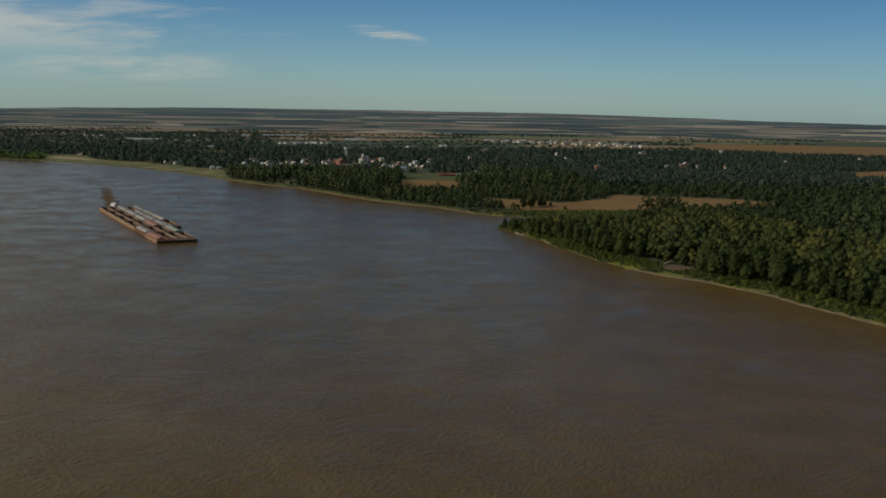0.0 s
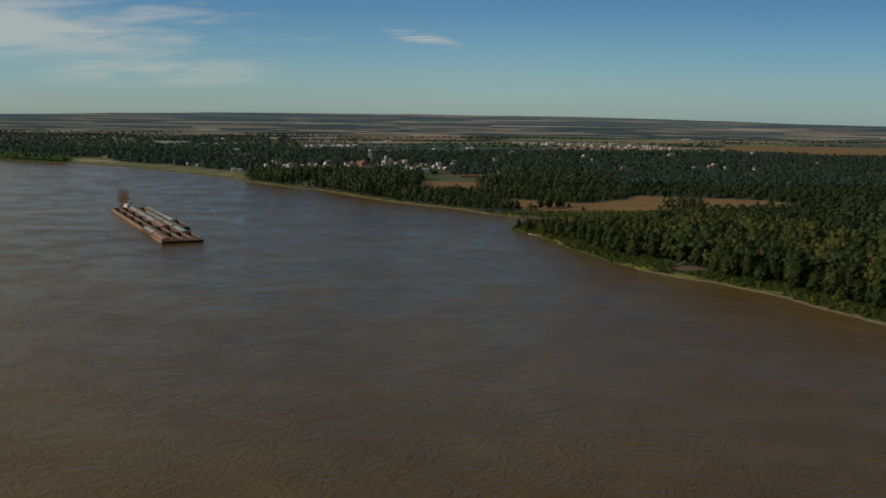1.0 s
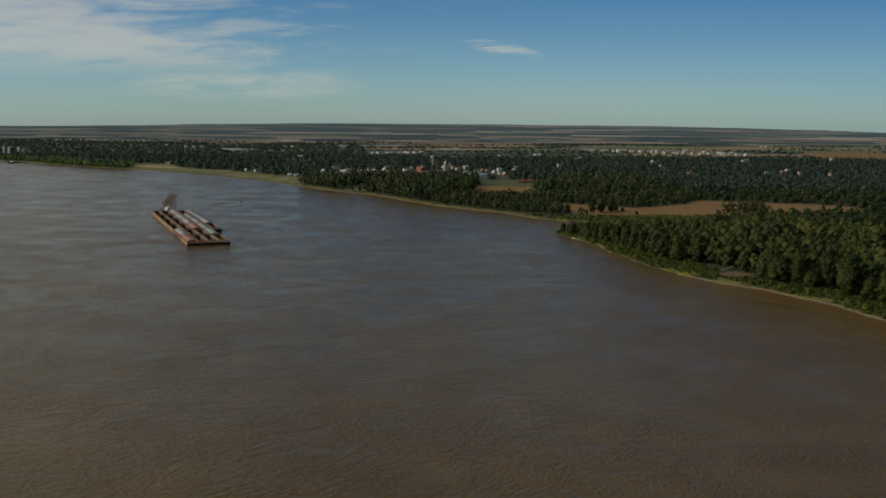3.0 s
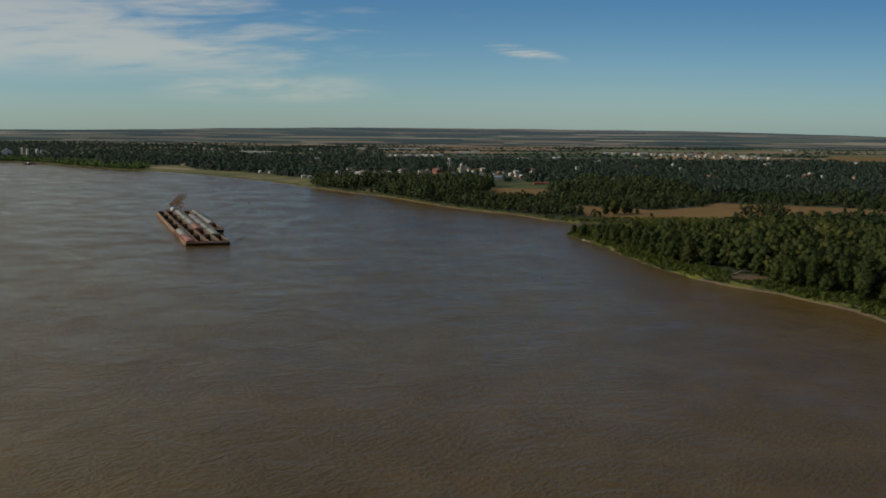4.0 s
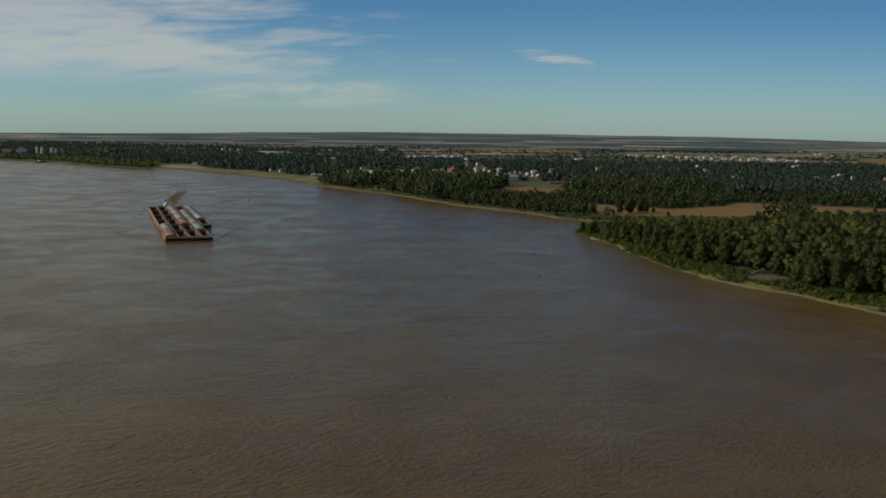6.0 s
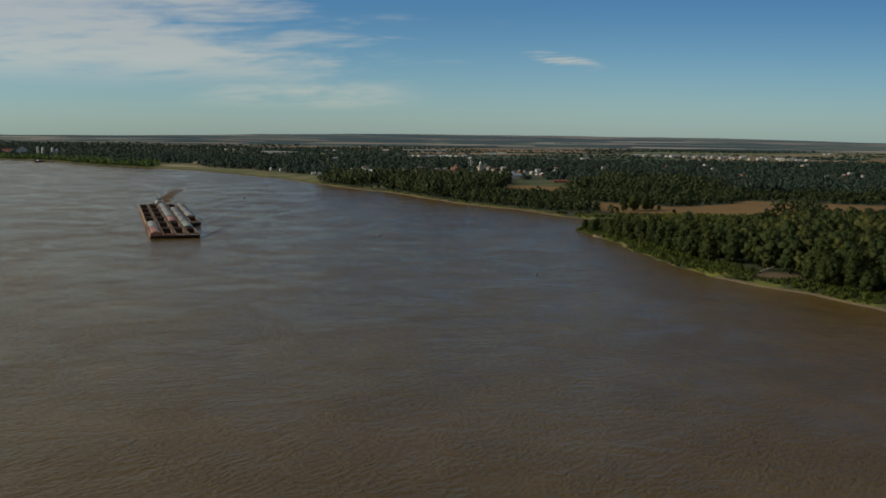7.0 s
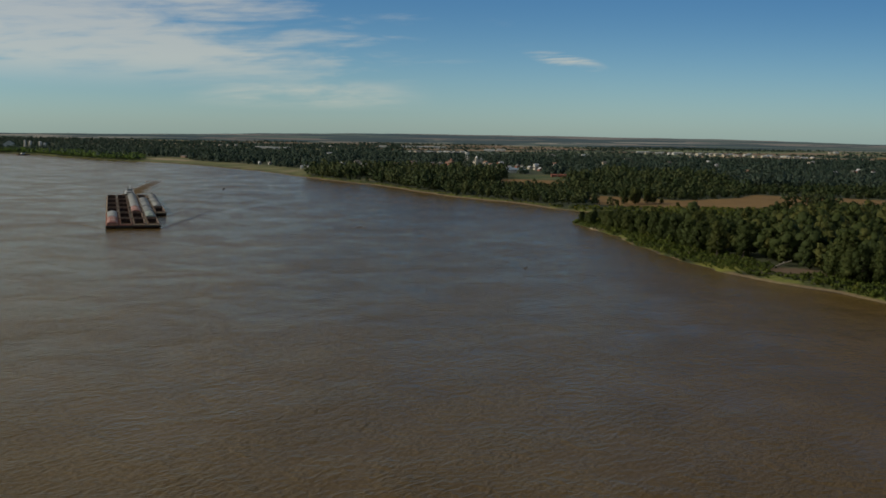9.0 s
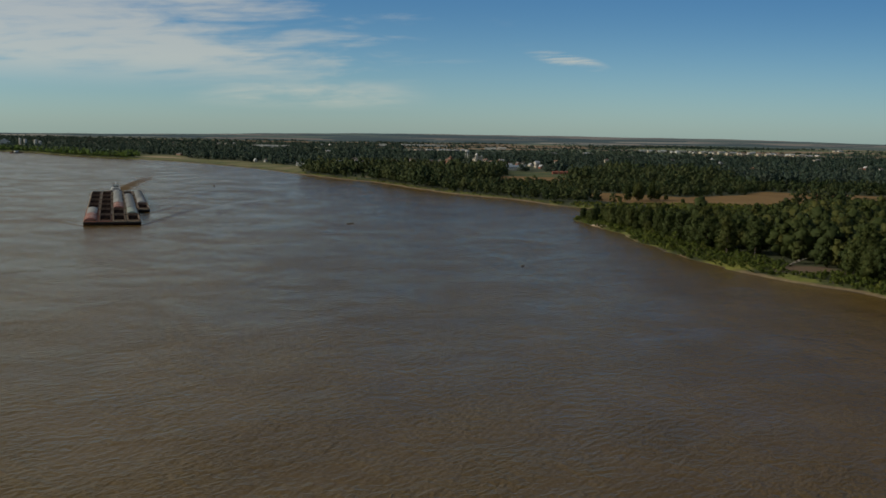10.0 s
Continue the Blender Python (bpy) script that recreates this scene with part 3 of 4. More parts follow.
def trunk_mesh(rng, height, width, base):
    bm = bmesh.new()
    r = height * 0.017 + 0.06
    lean = Vector((rng.uniform(-0.05, 0.05), rng.uniform(-0.05, 0.05), 1))
    top = lean * height * 0.72
    add_tube(bm, lean * -0.8, lean * height * 0.3, r * 1.35, r * 0.9, 8)
    add_tube(bm, lean * height * 0.3, top, r * 0.9, r * 0.25, 7)
    for i in range(6):
        a, s = i * 2.4 + rng.uniform(0, 1), height * rng.uniform(0.25, 0.6)
        add_tube(bm, lean * s, lean * s + Vector((math.cos(a) * width * 0.34, math.sin(a) * width * 0.34, height * 0.18)), r * 0.45, r * 0.1, 5)
    me = bpy.data.meshes.new("trunk")
    bm.to_mesh(me)
    bm.free()
    me.materials.append(BARK)
    return me


def leaf_mesh(name, bits, mat):
    verts, faces, normals, tone = joined(bits)
    me = mesh_of(name, verts, faces, [mat], True)
    me.attributes.new("tone", "FLOAT", "POINT").data.foreach_set("value", tone.astype(np.float32))
    me.normals_split_custom_set_from_vertices(normals.astype(np.float32))
    return me


FOREST = [(21.0, 11.0, 0.6, "tall"), (25.0, 13.0, 1.0, "tall"), (17.0, 12.0, 0.5, "round"), (22.0, 15.0, 0.8, "round"), (12.0, 10.0, 0.3, "round"), (28.0, 14.0, 1.2, "tall")]
TREE_LABELS = {"tall": "tall green riverside cottonwood with a ragged leafy crown", "round": "broad green bankside tree in full leaf", "shrub": "low yellow-green willow shrub on the bank"}
PROTOTYPES = []
for n, (hh, ww, bb, kind) in enumerate(FOREST + [(4.5, 6.0, 0.0, "shrub"), (6.5, 6.0, 0.0, "shrub"), (3.0, 5.0, 0.0, "shrub")]):
    rng = np.random.default_rng(40 + n)
    shrub = kind == "shrub"
    centres, radii = clumps(rng, hh, ww, bb, 8 if shrub else 26, kind)
    crown = leaf_mesh("crown", [leaf_lobes(rng, centres, radii, 0.5, BALL_FAR), leaf_cards(rng, centres, radii, 220 if shrub else int(7.5 * hh * ww), 0.36 if shrub else 0.55)], SHRUB if shrub else LEAF)
    PROTOTYPES.append((kind, crown, trunk_mesh(rng, hh, ww, bb)))


def ground_height(x, y):
    """The ground's height at a place, between the corners of its sheet."""
    xs, ys, z = GRID
    i, j = int(np.clip(np.searchsorted(xs, x) - 1, 0, len(xs) - 2)), int(np.clip(np.searchsorted(ys, y) - 1, 0, len(ys) - 2))
    u, v = (x - xs[i]) / (xs[i + 1] - xs[i]), (y - ys[j]) / (ys[j + 1] - ys[j])
    return float((z[j, i] * (1 - u) + z[j, i + 1] * u) * (1 - v) + (z[j + 1, i] * (1 - u) + z[j + 1, i + 1] * u) * v)


def wood_here(x, y, d):
    """Chance of a tree at a place of the plan."""
    patchy = np.array([noise.noise(Vector((a * 0.0021, b * 0.0032, 5.0))) for a, b in zip(x, y)])
    rows = np.array([noise.noise(Vector(((a * 0.94 + b * 0.34) * 0.0009, (b * 0.94 - a * 0.34) * 0.0085, 9.0))) for a, b in zip(x, y)])
    p = np.ones(x.shape)
    open_land = inside(STUBBLE, x, y) | inside(TAN_STRIP, x, y) | inside(CLEARING, x, y) | inside(MEADOW, x, y) | inside(EAST_FIELD, x, y) | inside(FIELD_RIGHT, x, y) | inside(PLOUGHED, x, y) | inside(PARK, x, y)
    p[open_land & ~in_copse(x, y)] = 0.0
    levee = (x > -665) & (x < -225) & (d < 84)
    p[levee | near_roof(x, y)] = 0.0
    p[(x < -655) & (d < 170)] = 1.0
    p[(x < -655) & (d < 80)] = 0.0
    p[(x > -200) & (x < 240) & (y > 1860) & (y < 2220)] *= 0.7
    p[(y > 980) & (y < 1045) & (x > 135) & (x < 430)] = 0.8
    p[(np.hypot(x - 196, y - 552) < 14) | (np.hypot(x - 197, y - 574) < 9)] = 0.0
    depth = y - 0.22 * x
    p *= np.where(depth > 2350, np.clip(1.3 - (depth - 2450) / 550, 0, 1) * (patchy > -0.2) + (depth > 2700) * ((patchy > 0.34) | (rows > 0.2)) * 0.9, 1.0)
    p[(x < -0.04 * y) & (depth > 2350) & (y < 4500) & (patchy > -0.35) & ~near_roof(x, y)] = 0.95
    p[inside(PARK, x, y)] = 0.0
    return np.clip(p, 0, 1)


def in_sight(x, y):
    """Where the woods stand that the river lane looks out on."""
    return (y > 150) & (x < 100 + y * 0.66) & (x > -220 - y * 0.48)


def scatter(rng, x0, x1, y0, y1, gap, least=6.0):
    nx, ny = int((x1 - x0) / gap), int((y1 - y0) / gap)
    gx, gy = np.meshgrid(np.arange(nx), np.arange(ny))
    x = x0 + (gx.ravel() + rng.uniform(0.05, 0.95, nx * ny)) * gap
    y = y0 + (gy.ravel() + rng.uniform(0.05, 0.95, nx * ny)) * gap
    keep = in_sight(x, y)
    x, y = x[keep], y[keep]
    d = shore_distance(x, y)
    keep = d > least
    x, y, d = x[keep], y[keep], d[keep]
    keep = rng.uniform(size=x.shape) < wood_here(x, y, d)
    return x[keep], y[keep], d[keep]


def wood_mass(name, label, xs, ys, rng, tall, cards, size, clump_count, mat, ball=BALL, broad=1.0):
    """Many trees as one mesh of leafy clumps and sprays."""
    out = []
    for x, y in zip(xs, ys):
        hh = rng.uniform(*tall) * (0.86 + 0.28 * (noise.noise(Vector((x * 0.012, y * 0.012, 2.0))) + 0.5))
        hh = min(hh, height_cap(x, y) * (rng.uniform(0.7, 1.0) if rng.uniform() < 0.9 else 1.5))
        if in_copse(x, y):
            hh = 13.0 + hh * 0.3
        ww = (hh + 4) * (rng.uniform(0.48, 0.68) if x > 420 or y > 985 else rng.uniform(0.42, 0.64)) * broad
        c, r = clumps(rng, hh, ww, hh * 0.04, clump_count, "tall" if rng.uniform() < 0.5 else "round")
        shade = rng.uniform(0.0, 1.0) ** 1.2
        out.append(moved(leaf_lobes(rng, c, r * 1.08, shade, ball), x, y, 2.4))
        out.append(moved(leaf_cards(rng, c, r * 1.08, cards, size, shade), x, y, 2.4))
    ob = link(name, leaf_mesh(name, out, mat))
    return tagged(ob, label, "woods", kind="stuff")


rng = np.random.default_rng(11)
# trees one by one along the near bank
tx, ty, td = scatter(rng, 100, 420, 250, 985, 11.5, 3.5)
edge = (td < 40) & (ty > 300) & (ty < 900)
for x, y, d in zip(tx[edge], ty[edge], td[edge]):
    near_edge = d < (25 if y < 650 else max(6, 25 - (y - 650) * 0.12))
    if near_edge and y < 680 and rng.uniform() < 0.3 or 536 < y < 600 and d < 36:
        continue
    pick = int(rng.integers(6, 9)) if near_edge else int(rng.integers(0, 6))
    if not near_edge and d < 15:
        pick = (2, 4)[int(rng.integers(0, 2))]
    kind, crown, trunk = PROTOTYPES[pick]
    if y < 640 and d > 25:
        pick = (1, 3, 5, 0)[int(rng.integers(0, 4))]
    s = rng.uniform(0.72, 1.2) * (0.8 if d < 20 and pick < 6 else 1.0)
    s = min(s, height_cap(x, y) / (FOREST[pick][0] if pick < 6 else 5.0))
    m = Matrix.Translation((x, y, ground_height(x, y) - 0.05)) @ Matrix.Rotation(rng.uniform(0, math.tau), 4, "Z") @ Matrix.Diagonal((s, s, s * rng.uniform(0.9, 1.12), 1))
    tree = thing("shrub" if kind == "shrub" else "tree", m, TREE_LABELS[kind], "shrub" if kind == "shrub" else "tree", "trees along the near bank")
    link("trunk", trunk, tree)
    link("crown", crown, tree)
for x, y, s, pick in ((190, 1080, 0.72, 1), (203, 1088, 0.9, 3), (218, 1096, 0.74, 5), (209, 1106, 0.8, 0), (226, 1104, 0.62, 2), (181, 1071, 0.55, 4), (236, 1109, 0.5, 4), (243, 1060, 0.45, 4)):
    kind, crown, trunk = PROTOTYPES[pick]
    tree = thing("tree", Matrix.Translation((x, y, ground_height(x, y) - 0.05)) @ Matrix.Rotation(x, 4, "Z") @ Matrix.Diagonal((s, s, s, 1)), "tall dark cottonwood standing clear beside the stubble field", "tree", "trees along the near bank")
    link("trunk", trunk, tree)
    link("crown", crown, tree)
rest = ~edge
wood_mass("woods", "dense green bottomland wood behind the bank", tx[rest], ty[rest], rng, (11, 29), 230, 0.8, 13, LEAF, BALL)
x, y, d = scatter(rng, 420, 1300, 250, 1420, 15.5)
wood_mass("woods", "dense green bottomland wood behind the bank", x, y, rng, (13, 28), 54, 1.4, 8, LEAF_MID, BALL_FAR, 1.15)
x, y, d = scatter(rng, -260, 420, 985, 1760, 12.5)
wood_mass("woods", "belt of green trees along the inner bank", x, y, rng, (9, 25), 60, 1.2, 8, LEAF_MID, BALL_FAR)
x, y, d = scatter(rng, 420, 1700, 1420, 1760, 15)
wood_mass("woods", "dark green woods beyond the stubble field", x, y, rng, (12, 20), 36, 1.6, 6, LEAF_HAZED, BALL_FAR, 1.25)
x, y, d = scatter(rng, -1500, 2300, 1760, 2900, 19)
wood_mass("woods", "dark green shade trees over the river town", x, y, rng, (9, 17), 20, 1.9, 5, LEAF_HAZED, BALL_FAR, 1.5)
x, y, d = scatter(rng, -2300, 3300, 2900, 5050, 27)
wood_mass("far_woods", "far dark hedgerows and copses between fields", x, y, rng, (6, 12), 6, 2.6, 3, LEAF_HAZED, BALL_FAR, 1.9)

gx, gy = np.meshgrid(np.arange(-1250, -652, 9.5), np.arange(2180, 2760, 9.5))
x, y = gx.ravel() + rng.uniform(-4, 4, gx.size), gy.ravel() + rng.uniform(-4, 4, gx.size)
d = shore_distance(x, y)
ok = (d > 1.0) & (d < 82)
wood_mass("woods", "bright green willow wood down to the water on the far bend", x[ok], y[ok], rng, (8, 14), 22, 1.5, 4, WILLOW, BALL_FAR)


def brush(name, label, xs, ys, rng, size, cards, spray):
    """Low bushes and weeds as one mesh."""
    out = []
    for x, y in zip(xs, ys):
        hh = rng.uniform(*size)
        c, r = clumps(rng, hh, hh * rng.uniform(1.1, 1.9), 0.0, 4, "shrub")
        z, shade = ground_height(x, y), rng.uniform(0.1, 0.9)
        out.append(moved(leaf_lobes(rng, c, r, shade, BALL_FAR), x, y, z))
        out.append(moved(leaf_cards(rng, c, r, cards, spray * (0.6 + hh * 0.16), shade), x, y, z))
    return tagged(link(name, leaf_mesh(name, out, SHRUB)), label, "brush", kind="stuff")


x, y, d = scatter(rng, 90, 300, 300, 960, 3.1, 0.5)
thick = np.array([noise.noise(Vector((a * 0.03, b * 0.03, 7.0))) for a, b in zip(x, y)])
ok = (d < 36) & ((thick > -0.2) | (d > 9) | (y > 640)) & (d > np.where(y < 560, 2.2, np.where(y < 610, 1.2, 0.3)) + 2.5 * (thick < -0.05))
brush("brush", "yellow-green weeds and willow brush along the bank", x[ok], y[ok], rng, (0.8, 3.6), 26, 0.42)
x, y, d = scatter(rng, 130, 430, 930, 1045, 5.0, 2.0)
brush("brush", "low dark brush round the slough", x, y, rng, (1.5, 3.5), 18, 0.55)
x, y, d = scatter(rng, -700, 160, 985, 2300, 7.0, 3.0)
ok = (d < 11) & (x > -240)
brush("brush", "low green brush at the foot of the inner bank", x[ok], y[ok], rng, (1.0, 3.2), 12, 0.55)

# ------------------------------------------------------------------ the tow: barges and towboat
TOW_AT, TOW_BACK, TOW_SIDE = Vector((-261.0, 752.4, 0)), Vector((-0.30257, 0.95313, 0)), Vector((0.95313, 0.30257, 0))
BARGE_L, BARGE_W = 56.6, 10.15
HOLD_A, HOLD_B = 3.2, 53.8


def on_tow(side, back, z=0.0, turn=0.0):
    """A pose in the tow's own measure: metres across from its sunlit front corner, metres back from its front."""
    spot = TOW_AT + TOW_SIDE * side + TOW_BACK * back
    return Matrix.Translation((spot.x, spot.y, z)) @ Matrix.Rotation(math.atan2(TOW_SIDE.y, TOW_SIDE.x) + turn, 4, "Z")


RUST = painted("rusty_hull", (0.125, 0.056, 0.040), (0.08, 0.04, 0.03), 0.75, 0.25, 0.55)
TAN = painted("tan_hull", (0.31, 0.225, 0.14), (0.24, 0.10, 0.05), 0.75, 0.25, 0.5)
DECK = painted("worn_deck", (0.45, 0.38, 0.27), (0.34, 0.20, 0.12), 0.85, 0.35, 0.4)
DECK_RED = painted("red_deck", (0.36, 0.12, 0.075), (0.48, 0.34, 0.22), 0.85, 0.35, 0.4)
HOLD = painted("hopper_steel", (0.085, 0.052, 0.04), (0.05, 0.032, 0.026), 0.85, 0.3, 0.6)
COAMING = painted("coaming_steel", (0.27, 0.19, 0.135), (0.14, 0.075, 0.05), 0.8, 0.3, 0.5)
COVER_WHITE = painted("white_cover", (0.44, 0.45, 0.43), (0.34, 0.33, 0.30), 0.55, 0.2, 0.4)
COVER_PINK = painted("faded_red_cover", (0.40, 0.17, 0.13), (0.50, 0.36, 0.30), 0.6, 0.2, 0.4)
COVER_GREY = painted("grey_cover", (0.34, 0.35, 0.34), (0.22, 0.22, 0.21), 0.55, 0.2, 0.4)
COVER_GREEN = painted("green_grey_cover", (0.30, 0.38, 0.34), (0.42, 0.42, 0.38), 0.55, 0.2, 0.4)
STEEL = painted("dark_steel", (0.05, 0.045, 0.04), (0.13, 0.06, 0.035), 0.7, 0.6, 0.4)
BOAT_WHITE = painted("boat_white", (0.78, 0.78, 0.76), (0.55, 0.50, 0.45), 0.5, 0.4, 0.25)
BOAT_TRIM = painted("boat_trim", (0.10, 0.20, 0.27), (0.06, 0.10, 0.13), 0.5, 0.5, 0.3)
WINDOW, nt, b = material("dark_glass", 0.08)
b.inputs["Base Color"].default_value = (0.02, 0.025, 0.03, 1)


def hull_mesh(bow):
    """A barge's shell: raked where it is the bow, with the hopper's opening cut through the deck."""
    bm = bmesh.new()
    w, l, top = BARGE_W - 0.25, BARGE_L - 0.3, 2.9
    rake = 6.0 if bow else 0.6
    profile = [(rake, -1.5), (rake * 0.3, 0.4), (0.0, 1.7), (0.0, top), (l, top), (l, -1.5)]
    rows = [[bm.verts.new((x, y, z)) for y, z in profile] for x in (0.12, 0.12 + w)]
    k = len(profile)
    for i in range(k):
        j = (i + 1) % k
        if i != 3:
            bm.faces.new((rows[0][i], rows[0][j], rows[1][j], rows[1][i]))
    bm.faces.new(rows[0][::-1])
    bm.faces.new(rows[1])
    return bm


def deck_mesh():
    """Deck plates round the hopper, with its coaming."""
    bm = bmesh.new()
    x0, x1, y0, y1 = 0.12, BARGE_W - 0.13, 0.0, BARGE_L - 0.3
    hx0, hx1, hy0, hy1 = 1.15, BARGE_W - 1.15, HOLD_A, HOLD_B
    for a, bb, c, d in ((x0, x1, y0, hy0), (x0, x1, hy1, y1), (x0, hx0, hy0, hy1), (hx1, x1, hy0, hy1)):
        add_box(bm, a, bb, c, d, 2.84, 2.95)
    return bm


def coaming_mesh():
    bm = bmesh.new()
    hx0, hx1, hy0, hy1, t = 1.15, BARGE_W - 1.15, HOLD_A, HOLD_B, 0.18
    for a, bb, c, d in ((hx0, hx1, hy0, hy0 + t), (hx0, hx1, hy1 - t, hy1), (hx0, hx0 + t, hy0 + t, hy1 - t), (hx1 - t, hx1, hy0 + t, hy1 - t)):
        add_box(bm, a, bb, c, d, 2.95, 4.1)
    for i in range(1, 9):
        y = hy0 + (hy1 - hy0) * i / 9
        add_box(bm, hx0 - 0.2, hx0, y - 0.08, y + 0.08, 2.95, 4.0)
        add_box(bm, hx1, hx1 + 0.2, y - 0.08, y + 0.08, 2.95, 4.0)
    return bm


def hold_mesh():
    bm = bmesh.new()
    hx0, hx1, hy0, hy1 = 1.15, BARGE_W - 1.15, HOLD_A, HOLD_B
    lo, hi = -0.9, 2.84
    c = [bm.verts.new((x, y, z)) for z in (lo, hi) for x, y in ((hx0, hy0), (hx1, hy0), (hx1, hy1), (hx0, hy1))]
    for f in ((0, 1, 2, 3), (0, 4, 5, 1), (1, 5, 6, 2), (2, 6, 7, 3), (3, 7, 4, 0)):
        bm.faces.new([c[i] for i in f])
    return bm


def cover_mesh(width, length):
    """One arched lift-off cover with raised ribs at its ends."""
    bm = bmesh.new()
    n, rows = 8, []
    for y, up in ((0.0, 0.12), (0.25, 0.12), (0.25, 0.0), (length - 0.25, 0.0), (length - 0.25, 0.12), (length, 0.12)):
        rows.append([bm.verts.new((-width / 2 + width * i / n, y, 1.25 * math.sin(math.pi * i / n) ** 0.8 + up)) for i in range(n + 1)])
    for a, bb in zip(rows[:-1], rows[1:]):
        for i in range(n):
            bm.faces.new((a[i], a[i + 1], bb[i + 1], bb[i]))
    bm.faces.new(rows[0][::-1])
    bm.faces.new(rows[-1])
    return bm


def shared(bm, name, mat):
    me = bpy.data.meshes.new(name)
    bm.to_mesh(me)
    bm.free()
    me.materials.append(mat)
    return me


HULLS = {(bow, mat.name): shared(hull_mesh(bow), "hull", mat) for bow in (True, False) for mat in (RUST, TAN)}
DECKS = {mat.name: shared(deck_mesh(), "deck", mat) for mat in (DECK, DECK_RED)}
COAMINGS = {mat.name: shared(coaming_mesh(), "coaming", COAMING) for mat in (RUST, TAN)}
HOLD_MESH = shared(hold_mesh(), "hopper", HOLD)
COVER_N = 9
COVER_L = (HOLD_B - HOLD_A) / COVER_N
COVERS = {mat.name: shared(cover_mesh(BARGE_W - 2.2, COVER_L - 0.06), "cover", mat) for mat in (COVER_WHITE, COVER_PINK, COVER_GREY, COVER_GREEN)}
bm = bmesh.new()
for s in (-0.35, 0.35):
    add_tube(bm, (s, 0, 0), (s, 0, 0.7), 0.16, 0.16, 8)
add_box(bm, -0.7, 0.7, -0.25, 0.25, -0.02, 0.08)
BITT = shared(bm, "bitt", STEEL)
# near-black plate over the bow rake: the front's shade painted into its colour
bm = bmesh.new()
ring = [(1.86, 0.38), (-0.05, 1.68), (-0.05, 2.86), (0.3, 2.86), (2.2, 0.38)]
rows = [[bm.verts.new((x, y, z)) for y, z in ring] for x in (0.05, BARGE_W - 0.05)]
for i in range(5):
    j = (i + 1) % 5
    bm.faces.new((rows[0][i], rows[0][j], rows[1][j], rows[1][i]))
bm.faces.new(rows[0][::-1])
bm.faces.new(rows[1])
BOW_SHADE = shared(bm, "bow_plate", STEEL)
LID_NAMES = {"white_cover": "weathered white", "faded_red_cover": "faded red", "grey_cover": "grey", "green_grey_cover": "green-grey"}


def barge(side, back, bow, hull, deck, lid=None, bare=()):
    """One hopper barge; lid: the material of its covers, bare: the bays with no cover."""
    words = f"{'rusty red' if hull is RUST else 'rust-streaked tan'} hopper barge " + (f"under {LID_NAMES[lid.name]} covers" if lid else "with an open empty hopper")
    ob = thing("barge", on_tow(side, back), words, "barge", "barges of the tow")
    link("hull", HULLS[bow, hull.name], ob)
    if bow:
        link("bow_plate", BOW_SHADE, ob)
    link("deck", DECKS[deck.name], ob)
    link("coaming", COAMINGS[hull.name], ob)
    link("hopper", HOLD_MESH, ob)
    for x, y in ((0.9, 2.2), (BARGE_W - 0.9, 2.2), (0.9, BARGE_L - 2.2), (BARGE_W - 0.9, BARGE_L - 2.2)):
        link("bitt", BITT, ob, pose(x, y, 2.97))
    if lid:
        for i in range(COVER_N):
            if i not in bare:
                link("cover", COVERS[lid.name], ob, pose(BARGE_W / 2, HOLD_A + 0.03 + i * COVER_L, 4.1))
    return ob


for col in range(5):
    for row in range(6):
        if col == 4 and row < 2:
            continue
        lid, bare = None, ()
        if col == 0 and row < 2:
            lid = (COVER_PINK, COVER_WHITE)[row]
        if col == 2 and row >= 2:
            lid = COVER_PINK if row == 2 else COVER_WHITE
        if col == 3 and 0 < row < 5:
            lid = COVER_GREEN if row == 1 else COVER_GREY
        if col == 4 and row > 2:
            lid = COVER_WHITE if row == 3 else COVER_GREY
        odd = (col * 3 + row * 2) % 5
        barge(col * BARGE_W, row * BARGE_L, row == 0 or (col == 4 and row == 2), TAN if odd in (0, 3) or col == 0 and row > 1 else RUST, DECK_RED if (col + row == 1 or (col == 0 and row == 0)) else DECK, lid, bare)


